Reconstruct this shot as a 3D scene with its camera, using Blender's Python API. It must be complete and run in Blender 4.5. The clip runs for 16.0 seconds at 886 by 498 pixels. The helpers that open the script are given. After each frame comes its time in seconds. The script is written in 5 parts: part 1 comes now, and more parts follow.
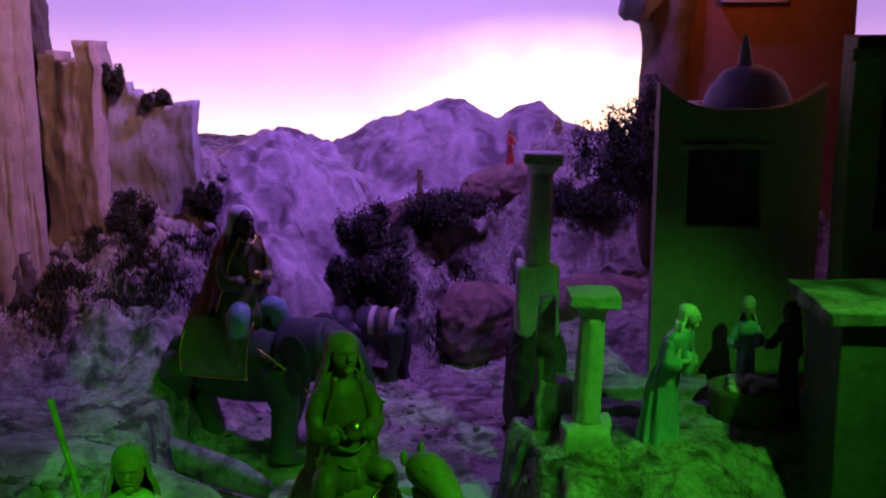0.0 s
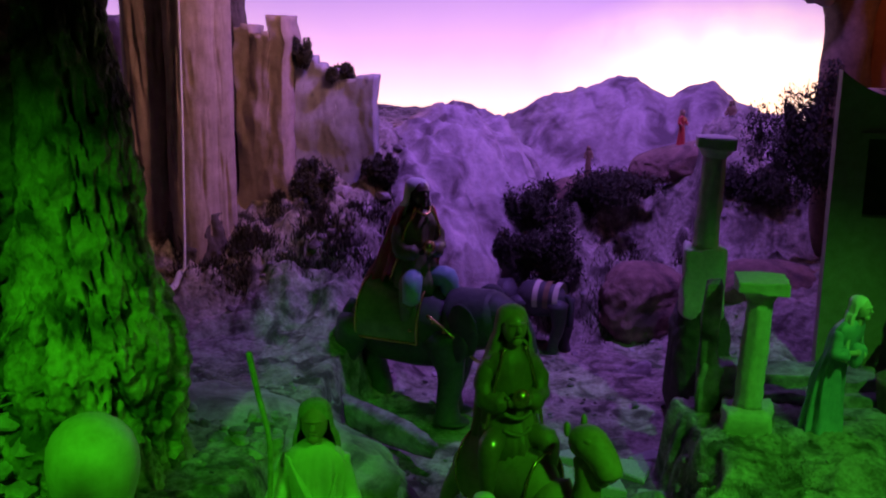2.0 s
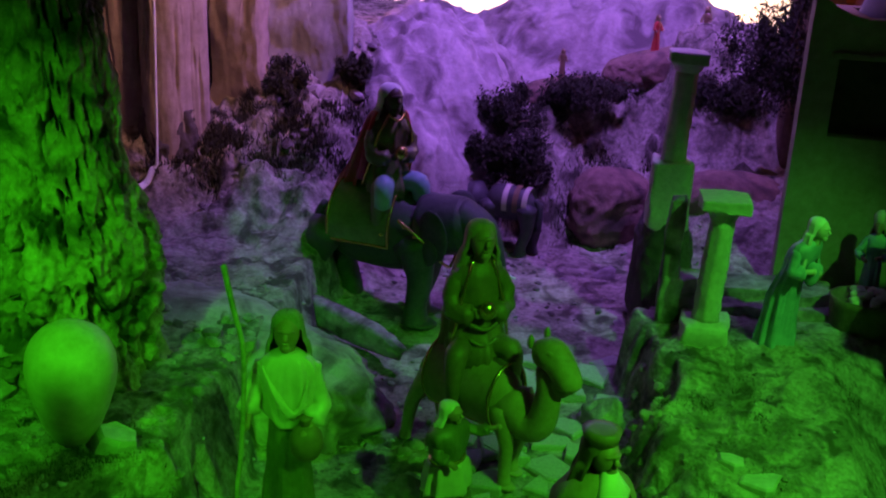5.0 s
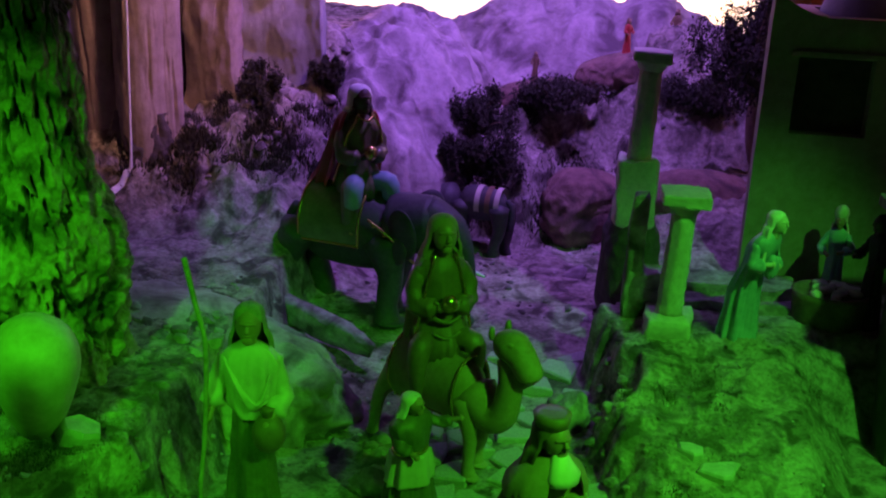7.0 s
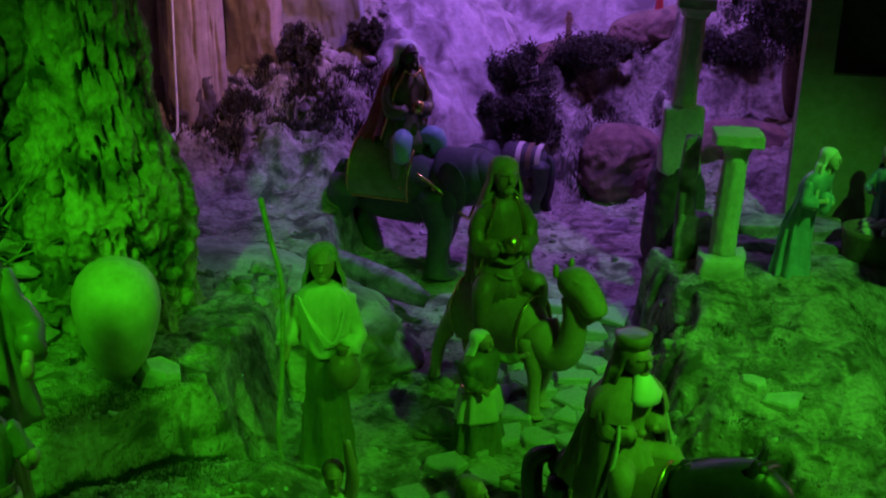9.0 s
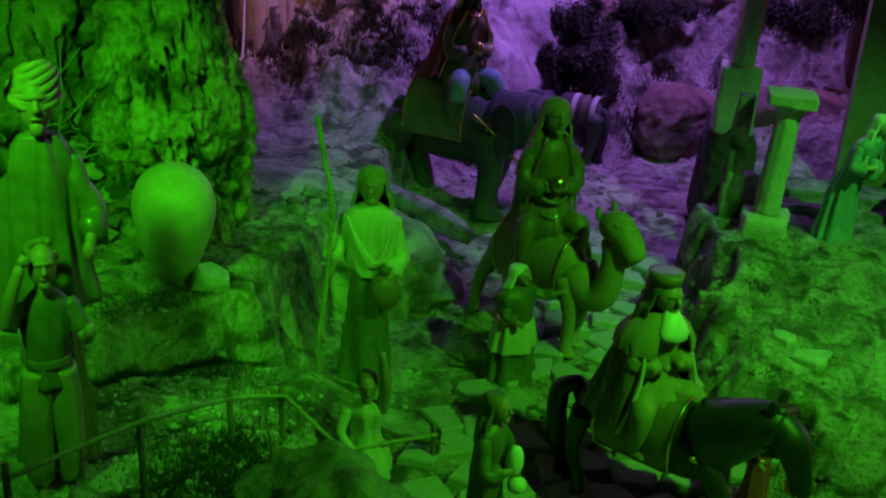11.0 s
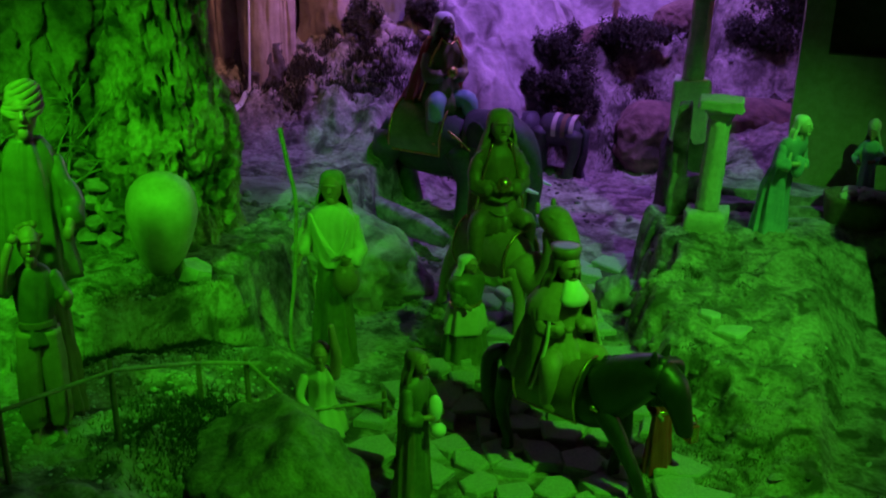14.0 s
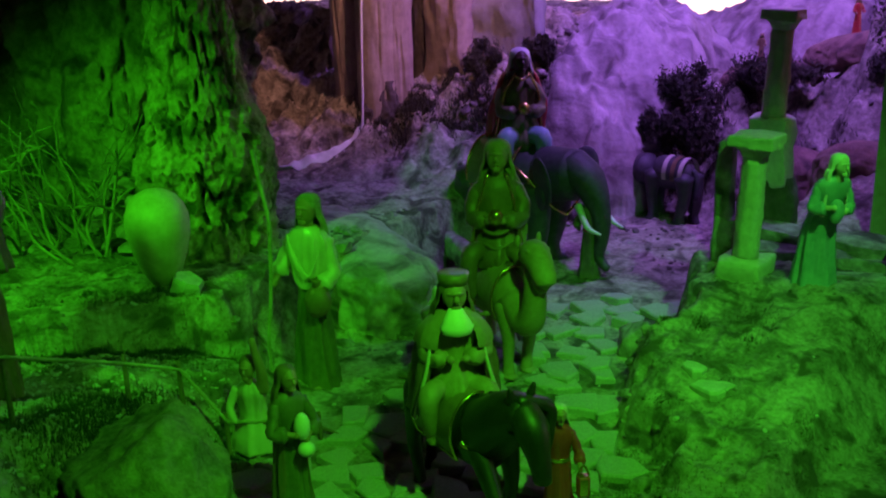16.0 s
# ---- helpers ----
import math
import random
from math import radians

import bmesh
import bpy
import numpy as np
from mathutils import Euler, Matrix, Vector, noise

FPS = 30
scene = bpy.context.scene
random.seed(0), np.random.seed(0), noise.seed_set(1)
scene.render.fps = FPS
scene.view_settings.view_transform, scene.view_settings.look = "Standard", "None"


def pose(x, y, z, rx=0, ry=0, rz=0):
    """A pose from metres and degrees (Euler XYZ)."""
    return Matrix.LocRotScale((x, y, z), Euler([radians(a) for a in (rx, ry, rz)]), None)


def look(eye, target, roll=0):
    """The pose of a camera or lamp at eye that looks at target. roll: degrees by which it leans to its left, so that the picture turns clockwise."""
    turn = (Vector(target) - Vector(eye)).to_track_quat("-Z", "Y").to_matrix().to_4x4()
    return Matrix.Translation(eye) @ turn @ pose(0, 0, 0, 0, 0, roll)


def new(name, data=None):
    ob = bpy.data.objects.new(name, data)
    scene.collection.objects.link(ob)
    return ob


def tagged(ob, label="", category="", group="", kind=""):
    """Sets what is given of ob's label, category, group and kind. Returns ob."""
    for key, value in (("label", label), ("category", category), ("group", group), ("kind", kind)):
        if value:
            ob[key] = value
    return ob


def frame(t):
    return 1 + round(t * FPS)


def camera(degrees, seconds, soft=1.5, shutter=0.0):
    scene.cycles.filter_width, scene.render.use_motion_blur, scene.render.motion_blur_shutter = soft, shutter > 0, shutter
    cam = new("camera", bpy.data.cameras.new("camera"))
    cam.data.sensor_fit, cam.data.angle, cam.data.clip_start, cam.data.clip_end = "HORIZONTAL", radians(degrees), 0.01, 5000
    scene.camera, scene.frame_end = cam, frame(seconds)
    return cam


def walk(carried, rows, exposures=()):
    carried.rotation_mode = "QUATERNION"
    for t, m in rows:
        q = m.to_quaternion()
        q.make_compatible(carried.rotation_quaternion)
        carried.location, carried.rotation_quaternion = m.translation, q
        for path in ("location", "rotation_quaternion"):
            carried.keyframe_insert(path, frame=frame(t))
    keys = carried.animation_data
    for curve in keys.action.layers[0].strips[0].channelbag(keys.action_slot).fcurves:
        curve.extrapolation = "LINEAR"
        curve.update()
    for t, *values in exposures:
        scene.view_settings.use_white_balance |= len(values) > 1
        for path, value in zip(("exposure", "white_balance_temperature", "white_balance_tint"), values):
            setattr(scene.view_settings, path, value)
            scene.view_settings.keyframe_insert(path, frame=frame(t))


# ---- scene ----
cam = camera(45.0, 16.0, soft=2.1)
PATH = [
    (0, (0.027, 0.014, 0.712), (-0.017, 1.971, 0.305), -0.1),
    (0.5, (0.018, 0.011, 0.719), (-0.117, 1.977, 0.379), -0.8),
    (1, (0.009, -0.004, 0.714), (-0.2, 1.961, 0.402), 0.2),
    (1.5, (0.004, -0.015, 0.709), (-0.272, 1.929, 0.326), 0.6),
    (2, (0.013, -0.032, 0.729), (-0.32, 1.885, 0.266), 0.7),
    (2.5, (0.01, -0.04, 0.766), (-0.349, 1.845, 0.2), 2.1),
    (3, (0.01, -0.04, 0.795), (-0.316, 1.845, 0.212), 3.3),
    (3.5, (0.003, -0.033, 0.796), (-0.263, 1.847, 0.168), 4.6),
    (4, (0.007, -0.033, 0.787), (-0.258, 1.837, 0.13), 2.9),
    (6.5, (0.038, -0.066, 0.764), (-0.22, 1.798, 0.085), 2.6),
    (7, (0.052, -0.063, 0.76), (-0.199, 1.81, 0.107), 2.4),
    (7.5, (0.044, -0.071, 0.75), (-0.219, 1.807, 0.115), 1.9),
    (8, (0.038, -0.078, 0.741), (-0.239, 1.798, 0.107), 2.3),
    (8.5, (0.01, -0.095, 0.729), (-0.267, 1.776, 0.08), 1.5),
    (9, (-0.006, -0.108, 0.717), (-0.268, 1.755, 0.038), 0.8),
    (9.5, (-0.006, -0.116, 0.705), (-0.243, 1.738, -0.007), 1.2),
    (10, (-0.02, -0.118, 0.698), (-0.271, 1.715, -0.062), 2.7),
    (12.5, (0.16, -0.218, 0.7), (-0.36, 1.58, -0.007), 2.4),
    (13, (0.211, -0.226, 0.699), (-0.361, 1.562, 0.009), 1.4),
    (13.5, (0.212, -0.242, 0.702), (-0.374, 1.547, 0.025), 1.7),
    (14, (0.187, -0.292, 0.708), (-0.292, 1.526, 0.025), 1.5),
    (14.5, (0.219, -0.317, 0.694), (-0.148, 1.512, -0.026), 2.6),
    (15, (0.35, -0.22, 0.665), (-0.262, 1.54, -0.062), 2.8),
    (15.5, (0.527, -0.152, 0.685), (-0.445, 1.466, 0.022), 1.6),
    (16, (0.61, -0.091, 0.668), (-0.457, 1.497, 0.085), -1.2),
]
walk(cam, [(t, look(eye, target, roll)) for t, eye, target, roll in PATH],
     [(0, 0.0), (0.5, 0.0), (1.0, -0.75), (1.5, -0.65), (2.0, -0.1), (2.5, 0.25), (3.0, 0.35), (4.0, 0.35), (10.0, 0.35), (16.0, 0.4)])

# ---- world, lights, exposure ----
world = bpy.data.worlds.new("dark_room")
scene.world = world
world.use_nodes = True
world.node_tree.nodes["Background"].inputs[0].default_value = (0.05, 0.04, 0.09, 1)
world.node_tree.nodes["Background"].inputs[1].default_value = 0.02


def spot(name, eye, target, power, colour, cone, blend=0.6, size=0.04):
    data = bpy.data.lights.new(name, "SPOT")
    data.energy, data.color, data.spot_size, data.spot_blend, data.shadow_soft_size = power, colour, radians(cone), blend, size
    ob = new(name, data)
    ob.matrix_world = look(eye, target)
    return ob


spot("green_spot", (0.55, 0.42, 1.02), (-0.03, 0.82, 0.10), 26, (0.085, 1.0, 0.02), 62, 1.0, 0.02)
spot("green_column_spot", (0.62, 0.80, 0.95), (0.275, 1.23, 0.20), 15.5, (0.10, 1.0, 0.06), 49, 0.9, 0.015)
spot("green_side_spot", (-0.42, 0.08, 0.95), (-0.61, 0.82, 0.25), 31, (0.060, 1.0, 0.012), 50, 1.0)
spot("violet_spot", (0.10, 1.66, 1.38), (-0.24, 2.20, 0.50), 68, (0.37, 0.155, 0.96), 116, 1.0)
spot("pink_spot", (0.10, 1.15, 1.40), (-0.72, 1.70, 0.60), 30, (1.0, 0.46, 0.38), 38, 0.9)
glow = bpy.data.lights.new("lantern_glow", "POINT")
glow.energy, glow.color, glow.shadow_soft_size = 0.35, (1.0, 0.25, 0.06), 0.02
new("warm_lamp", glow).location = (0.50, 1.74, 0.80)

edge = bpy.data.lights.new("castle_glow", "POINT")
edge.energy, edge.color, edge.shadow_soft_size = 0.16, (1.0, 0.36, 0.10), 0.03
new("hidden_warm_lamp", edge).location = (-0.52, 2.12, 0.55)

# ---- materials ----


def nodes_of(name):
    m = bpy.data.materials.new(name)
    m.use_nodes = True
    return m, m.node_tree.nodes, m.node_tree.links, m.node_tree.nodes["Principled BSDF"]


def surface(name, low, high, rough=0.8, grain=60.0, stain=7.0, bump=0.4, metal=0.0, dark=None, depth=0.004, coat=0.0):
    """A worn surface: two colours mixed by large stains and fine grain, with relief at both scales."""
    m, n, l, bsdf = nodes_of(name)
    co = n.new("ShaderNodeTexCoord")
    big, fine = n.new("ShaderNodeTexNoise"), n.new("ShaderNodeTexNoise")
    big.inputs["Scale"].default_value, big.inputs["Detail"].default_value, big.inputs["Roughness"].default_value = stain, 6, 0.6
    fine.inputs["Scale"].default_value, fine.inputs["Detail"].default_value, fine.inputs["Roughness"].default_value = grain, 5, 0.65
    ramp = n.new("ShaderNodeValToRGB")
    ramp.color_ramp.elements[0].position, ramp.color_ramp.elements[1].position = 0.36, 0.64
    ramp.color_ramp.elements[0].color, ramp.color_ramp.elements[1].color = (*low, 1), (*high, 1)
    mix = n.new("ShaderNodeMath")
    mix.operation = "MULTIPLY_ADD"
    mix.inputs[1].default_value, mix.inputs[2].default_value = 0.45, 0.0
    add = n.new("ShaderNodeMath")
    add.operation = "MULTIPLY_ADD"
    add.inputs[1].default_value = 0.55
    l.new(co.outputs["Object"], big.inputs["Vector"])
    l.new(co.outputs["Object"], fine.inputs["Vector"])
    l.new(fine.outputs["Fac"], mix.inputs[0])
    l.new(big.outputs["Fac"], add.inputs[0])
    l.new(mix.outputs[0], add.inputs[2])
    l.new(add.outputs[0], ramp.inputs[0])
    colour = ramp.outputs[0]
    if dark:
        spots, cut, blend = n.new("ShaderNodeTexNoise"), n.new("ShaderNodeValToRGB"), n.new("ShaderNodeMix")
        spots.inputs["Scale"].default_value, spots.inputs["Detail"].default_value = stain * 1.4, 8
        spots.inputs["Distortion"].default_value = 0.9
        cut.color_ramp.elements[0].position, cut.color_ramp.elements[1].position = 0.46, 0.64
        blend.data_type = "RGBA"
        blend.inputs["B"].default_value = (*dark, 1)
        l.new(co.outputs["Object"], spots.inputs["Vector"])
        l.new(spots.outputs["Fac"], cut.inputs[0])
        l.new(cut.outputs[0], blend.inputs["Factor"])
        l.new(colour, blend.inputs["A"])
        colour = blend.outputs["Result"]
    l.new(colour, bsdf.inputs["Base Color"])
    bm_ = n.new("ShaderNodeBump")
    bm_.inputs["Strength"].default_value, bm_.inputs["Distance"].default_value = bump, depth
    l.new(add.outputs[0], bm_.inputs["Height"])
    l.new(bm_.outputs[0], bsdf.inputs["Normal"])
    bsdf.inputs["Roughness"].default_value, bsdf.inputs["Metallic"].default_value = rough, metal
    bsdf.inputs["Coat Weight"].default_value = coat
    return m


EARTH = surface("plaster_earth", (0.11, 0.096, 0.072), (0.54, 0.48, 0.40), 0.92, 130, 17, 1.0, dark=(0.075, 0.065, 0.05), depth=0.008)
ROCK = surface("painted_rock", (0.16, 0.13, 0.13), (0.52, 0.46, 0.44), 0.9, 70, 9, 0.9, dark=(0.08, 0.06, 0.06), depth=0.008)
PEAK = surface("peak_plaster", (0.30, 0.25, 0.245), (0.60, 0.53, 0.50), 0.9, 60, 9, 1.0, dark=(0.15, 0.12, 0.12), depth=0.008)
BARK = surface("cork_rock", (0.13, 0.12, 0.06), (0.58, 0.52, 0.29), 0.9, 90, 11, 1.0, dark=(0.05, 0.055, 0.02), depth=0.012)
MOSSY = surface("mossy_rock", (0.08, 0.08, 0.045), (0.36, 0.34, 0.21), 0.92, 90, 9, 1.0, depth=0.010)
# dark plaster; on the ruin and the cliff foot its tone holds painted shade
SHADE = surface("dark_and_shaded_plaster", (0.05, 0.04, 0.035), (0.13, 0.11, 0.10), 0.95, 60, 9, 0.8)
CLIFF = surface("cliff_plaster", (0.24, 0.19, 0.15), (0.47, 0.38, 0.32), 0.88, 40, 9, 0.6)
WALL = surface("castle_plaster", (0.30, 0.28, 0.30), (0.45, 0.43, 0.46), 0.9, 60, 8, 0.5)
LEDGE = surface("brown_ledge_rock", (0.13, 0.08, 0.06), (0.32, 0.21, 0.16), 0.9, 60, 10, 0.9, dark=(0.07, 0.045, 0.04), depth=0.008)
HOUSE = surface("house_plaster", (0.26, 0.23, 0.16), (0.42, 0.38, 0.28), 0.9, 70, 8, 0.5)
BROWN = surface("brown_plaster", (0.22, 0.09, 0.05), (0.34, 0.15, 0.08), 0.85, 60, 8, 0.4)
STONE = surface("column_stone", (0.42, 0.40, 0.33), (0.62, 0.59, 0.50), 0.85, 110, 14, 0.7)
SLAB = surface("slab_stone", (0.32, 0.31, 0.28), (0.55, 0.53, 0.49), 0.85, 90, 12, 0.5)
MOSS = surface("dry_moss", (0.02, 0.02, 0.012), (0.06, 0.06, 0.03), 0.95, 120, 20, 1.0)
LEAF = surface("dark_foliage", (0.02, 0.022, 0.015), (0.07, 0.07, 0.04), 0.9, 100, 20, 0.4)
TWIG = surface("dry_twig", (0.16, 0.15, 0.09), (0.42, 0.40, 0.25), 0.8, 90, 20, 0.4)
WOOD = surface("old_wood", (0.10, 0.07, 0.04), (0.24, 0.17, 0.10), 0.75, 120, 20, 0.4)
CLAY = surface("pale_clay", (0.36, 0.32, 0.19), (0.64, 0.58, 0.40), 0.6, 60, 9, 0.15)
BLACK = surface("dark_cloth", (0.01, 0.01, 0.012), (0.03, 0.028, 0.03), 0.9, 60, 9, 0.2)
HOLLOW = surface("dark_opening", (0.012, 0.012, 0.012), (0.02, 0.02, 0.018), 0.95, 60, 9, 0.1)
CREAM = surface("cream_paint", (0.50, 0.46, 0.36), (0.66, 0.62, 0.50), 0.5, 80, 16, 0.12, coat=0.45)
WHITE = surface("white_paint", (0.66, 0.66, 0.62), (0.82, 0.82, 0.78), 0.5, 80, 16, 0.12, coat=0.45)
OLIVE = surface("olive_paint", (0.09, 0.09, 0.04), (0.20, 0.19, 0.09), 0.5, 80, 16, 0.15, coat=0.45)
UMBER = surface("umber_paint", (0.14, 0.09, 0.05), (0.25, 0.17, 0.09), 0.5, 80, 16, 0.15, coat=0.45)
RED = surface("red_paint", (0.32, 0.03, 0.03), (0.50, 0.06, 0.05), 0.4, 80, 16, 0.12, coat=0.45)
BLUE = surface("blue_paint", (0.18, 0.32, 0.40), (0.32, 0.50, 0.56), 0.5, 80, 16, 0.12, coat=0.45)
SKIN = surface("skin_paint", (0.28, 0.18, 0.115), (0.40, 0.27, 0.175), 0.5, 80, 16, 0.1, coat=0.45)
DARKSKIN = surface("dark_skin_paint", (0.05, 0.03, 0.02), (0.09, 0.05, 0.035), 0.45, 80, 16, 0.1, coat=0.45)
HAIR = surface("brown_hair_paint", (0.12, 0.08, 0.04), (0.24, 0.17, 0.09), 0.6, 90, 16, 0.3)
GREY = surface("grey_hide_paint", (0.035, 0.035, 0.04), (0.085, 0.08, 0.085), 0.6, 120, 20, 0.3)
TAN = surface("camel_hide_paint", (0.26, 0.19, 0.11), (0.40, 0.31, 0.19), 0.6, 120, 20, 0.25)
HIDE = surface("black_hide_paint", (0.012, 0.010, 0.008), (0.04, 0.03, 0.025), 0.45, 90, 20, 0.25, coat=0.15)
GOLD = surface("gold_paint", (0.55, 0.38, 0.10), (0.75, 0.55, 0.18), 0.25, 90, 20, 0.1, metal=0.9)
FOAM = surface("pale_foam", (0.50, 0.49, 0.52), (0.78, 0.77, 0.80), 0.5, 60, 16, 0.5)
WATER = surface("falling_water", (0.66, 0.66, 0.68), (0.85, 0.85, 0.86), 0.25, 50, 25, 0.4)
ROOM = surface("dark_room_paint", (0.02, 0.02, 0.02), (0.03, 0.03, 0.03), 0.9, 10, 2, 0.1)


def sky_material():
    """The lit sky painting: a dusk gradient with a bright cloud bank low behind the mountains."""
    m, n, l, bsdf = nodes_of("dusk_sky")
    co, sep = n.new("ShaderNodeTexCoord"), n.new("ShaderNodeSeparateXYZ")
    l.new(co.outputs["Object"], sep.inputs[0])
    up = n.new("ShaderNodeMapRange")
    up.inputs["From Min"].default_value, up.inputs["From Max"].default_value = 0.40, 1.15
    l.new(sep.outputs["Z"], up.inputs["Value"])
    haze = n.new("ShaderNodeTexNoise")
    haze.inputs["Scale"].default_value, haze.inputs["Detail"].default_value = 2.2, 5
    l.new(co.outputs["Object"], haze.inputs["Vector"])
    shift = n.new("ShaderNodeMath")
    shift.operation = "MULTIPLY_ADD"
    shift.inputs[1].default_value = 0.22
    l.new(haze.outputs["Fac"], shift.inputs[0])
    off = n.new("ShaderNodeMath")
    off.operation = "SUBTRACT"
    off.inputs[1].default_value = 0.11
    l.new(up.outputs[0], off.inputs[0])
    l.new(off.outputs[0], shift.inputs[2])
    ramp = n.new("ShaderNodeValToRGB")
    e = ramp.color_ramp.elements
    e[0].position, e[0].color = 0.0, (1.0, 0.60, 0.42, 1)
    e[1].position, e[1].color = 1.0, (0.26, 0.16, 0.72, 1)
    for p, c in ((0.10, (1.0, 0.58, 0.50)), (0.25, (0.80, 0.42, 0.66)), (0.48, (0.52, 0.29, 0.74))):
        x = e.new(p)
        x.color = (*c, 1)
    l.new(shift.outputs[0], ramp.inputs[0])
    # the cloud bank, low and to one side
    mapg = n.new("ShaderNodeMapping")
    mapg.inputs["Location"].default_value = (-0.30 / 0.55, 0, -0.56 / 0.20)
    mapg.inputs["Scale"].default_value = (1 / 0.55, 0.0, 1 / 0.20)
    ball = n.new("ShaderNodeTexGradient")
    ball.gradient_type = "SPHERICAL"
    l.new(co.outputs["Object"], mapg.inputs["Vector"])
    l.new(mapg.outputs[0], ball.inputs["Vector"])
    puff = n.new("ShaderNodeTexNoise")
    puff.inputs["Scale"].default_value, puff.inputs["Detail"].default_value = 9, 6
    l.new(co.outputs["Object"], puff.inputs["Vector"])
    amount = n.new("ShaderNodeMath")
    amount.operation = "MULTIPLY"
    l.new(ball.outputs["Fac"], amount.inputs[0])
    l.new(puff.outputs["Fac"], amount.inputs[1])
    mix = n.new("ShaderNodeMix")
    mix.data_type = "RGBA"
    mix.inputs["B"].default_value = (2.4, 1.7, 0.70, 1)
    l.new(amount.outputs[0], mix.inputs["Factor"])
    l.new(ramp.outputs[0], mix.inputs["A"])
    # the strip of light behind the mountains
    low = n.new("ShaderNodeMapRange")
    low.inputs["From Min"].default_value, low.inputs["From Max"].default_value = 0.74, 0.36
    low.inputs["To Min"].default_value, low.inputs["To Max"].default_value = 1.0, 2.0
    l.new(sep.outputs["Z"], low.inputs["Value"])
    bsdf.inputs["Base Color"].default_value = (0.3, 0.25, 0.4, 1)
    l.new(mix.outputs["Result"], bsdf.inputs["Emission Color"])
    l.new(low.outputs[0], bsdf.inputs["Emission Strength"])
    bsdf.inputs["Roughness"].default_value = 0.9
    return m


SKY = sky_material()

# ---- building kit ----


def link(name, bm, materials, parent=None, label="", smooth=True):
    me = bpy.data.meshes.new(name)
    bm.to_mesh(me)
    bm.free()
    for m in materials if isinstance(materials, (list, tuple)) else [materials]:
        me.materials.append(m)
    if smooth:
        me.polygons.foreach_set("use_smooth", [True] * len(me.polygons))
    ob = new(name, me)
    if parent:
        ob.parent = parent
    return tagged(ob, label)


def part(name, bm, material, parent, label="", smooth=False):
    return link(name, bm, material, parent, label, smooth)


def thing(name, m, label, category, group="", kind=""):
    ob = new(name)
    ob.empty_display_size = 0.02
    ob.matrix_world = m
    return tagged(ob, label, category, group, kind)


def lattice(i, j, seed):
    v = np.sin(i * 127.1 + j * 311.7 + seed * 74.7) * 43758.5453
    return v - np.floor(v)


def value_noise(x, y, seed=0):
    i, j = np.floor(x), np.floor(y)
    u, v = x - i, y - j
    u, v = u * u * (3 - 2 * u), v * v * (3 - 2 * v)
    a, b = lattice(i, j, seed), lattice(i + 1, j, seed)
    c, d = lattice(i, j + 1, seed), lattice(i + 1, j + 1, seed)
    return a + (b - a) * u + (c - a) * v + (a - b - c + d) * u * v - 0.5


def fbm(x, y, freq, octaves=4, seed=0, gain=0.5):
    total, amp = 0.0, 1.0
    for k in range(octaves):
        total = total + amp * value_noise(x * freq, y * freq, seed + k)
        freq, amp = freq * 2.03, amp * gain
    return total


def crag(x, y, freq, octaves=4, seed=0):
    total, amp = 0.0, 1.0
    for k in range(octaves):
        total = total + amp * (0.5 - 2 * np.abs(value_noise(x * freq, y * freq, seed + k)))
        freq, amp = freq * 2.1, amp * 0.5
    return total


def sm(a, b, v):
    u = np.clip((v - a) / (b - a), 0, 1)
    return u * u * (3 - 2 * u)


def grid_mesh(name, X, Y, Z, materials, parent=None, smooth=True):
    rows, cols = X.shape
    co = np.stack([X, Y, Z], -1).reshape(-1, 3)
    k = np.arange(rows * cols).reshape(rows, cols)
    quads = np.stack([k[:-1, :-1], k[:-1, 1:], k[1:, 1:], k[1:, :-1]], -1).reshape(-1, 4)
    me = bpy.data.meshes.new(name)
    me.vertices.add(len(co))
    me.vertices.foreach_set("co", co.ravel())
    me.loops.add(quads.size)
    me.loops.foreach_set("vertex_index", quads.ravel())
    me.polygons.add(len(quads))
    me.polygons.foreach_set("loop_start", np.arange(0, quads.size, 4))
    me.polygons.foreach_set("use_smooth", [smooth] * len(quads))
    me.update(calc_edges=True)
    me.validate()
    for m in materials if isinstance(materials, (list, tuple)) else [materials]:
        me.materials.append(m)
    ob = new(name, me)
    if parent:
        ob.parent = parent
    return ob


def paint(faces, mi):
    for f in faces:
        f.material_index = mi


def loft(bm, rings, mi=0, seg=28, folds=0, depth=0.0, phase=0.0, caps=True):
    """Rings of (x, y, z, rx, ry[, fold weight]) joined into a skin."""
    loops = []
    for r in rings:
        x, y, z, rx, ry = r[:5]
        w = r[5] if len(r) > 5 else 0.0
        loops.append([bm.verts.new((x + rx * math.cos(a) * (1 + w * depth * math.sin(folds * a + phase + 1.3 * math.sin(2 * a))),
                                    y + ry * math.sin(a) * (1 + w * depth * math.sin(folds * a + phase + 1.3 * math.sin(2 * a))), z))
                      for a in (2 * math.pi * k / seg for k in range(seg))])
    for a, b in zip(loops, loops[1:]):
        for k in range(seg):
            bm.faces.new((a[k], a[(k + 1) % seg], b[(k + 1) % seg], b[k])).material_index = mi
    if caps:
        bm.faces.new(loops[0][::-1]).material_index = mi
        bm.faces.new(loops[-1]).material_index = mi


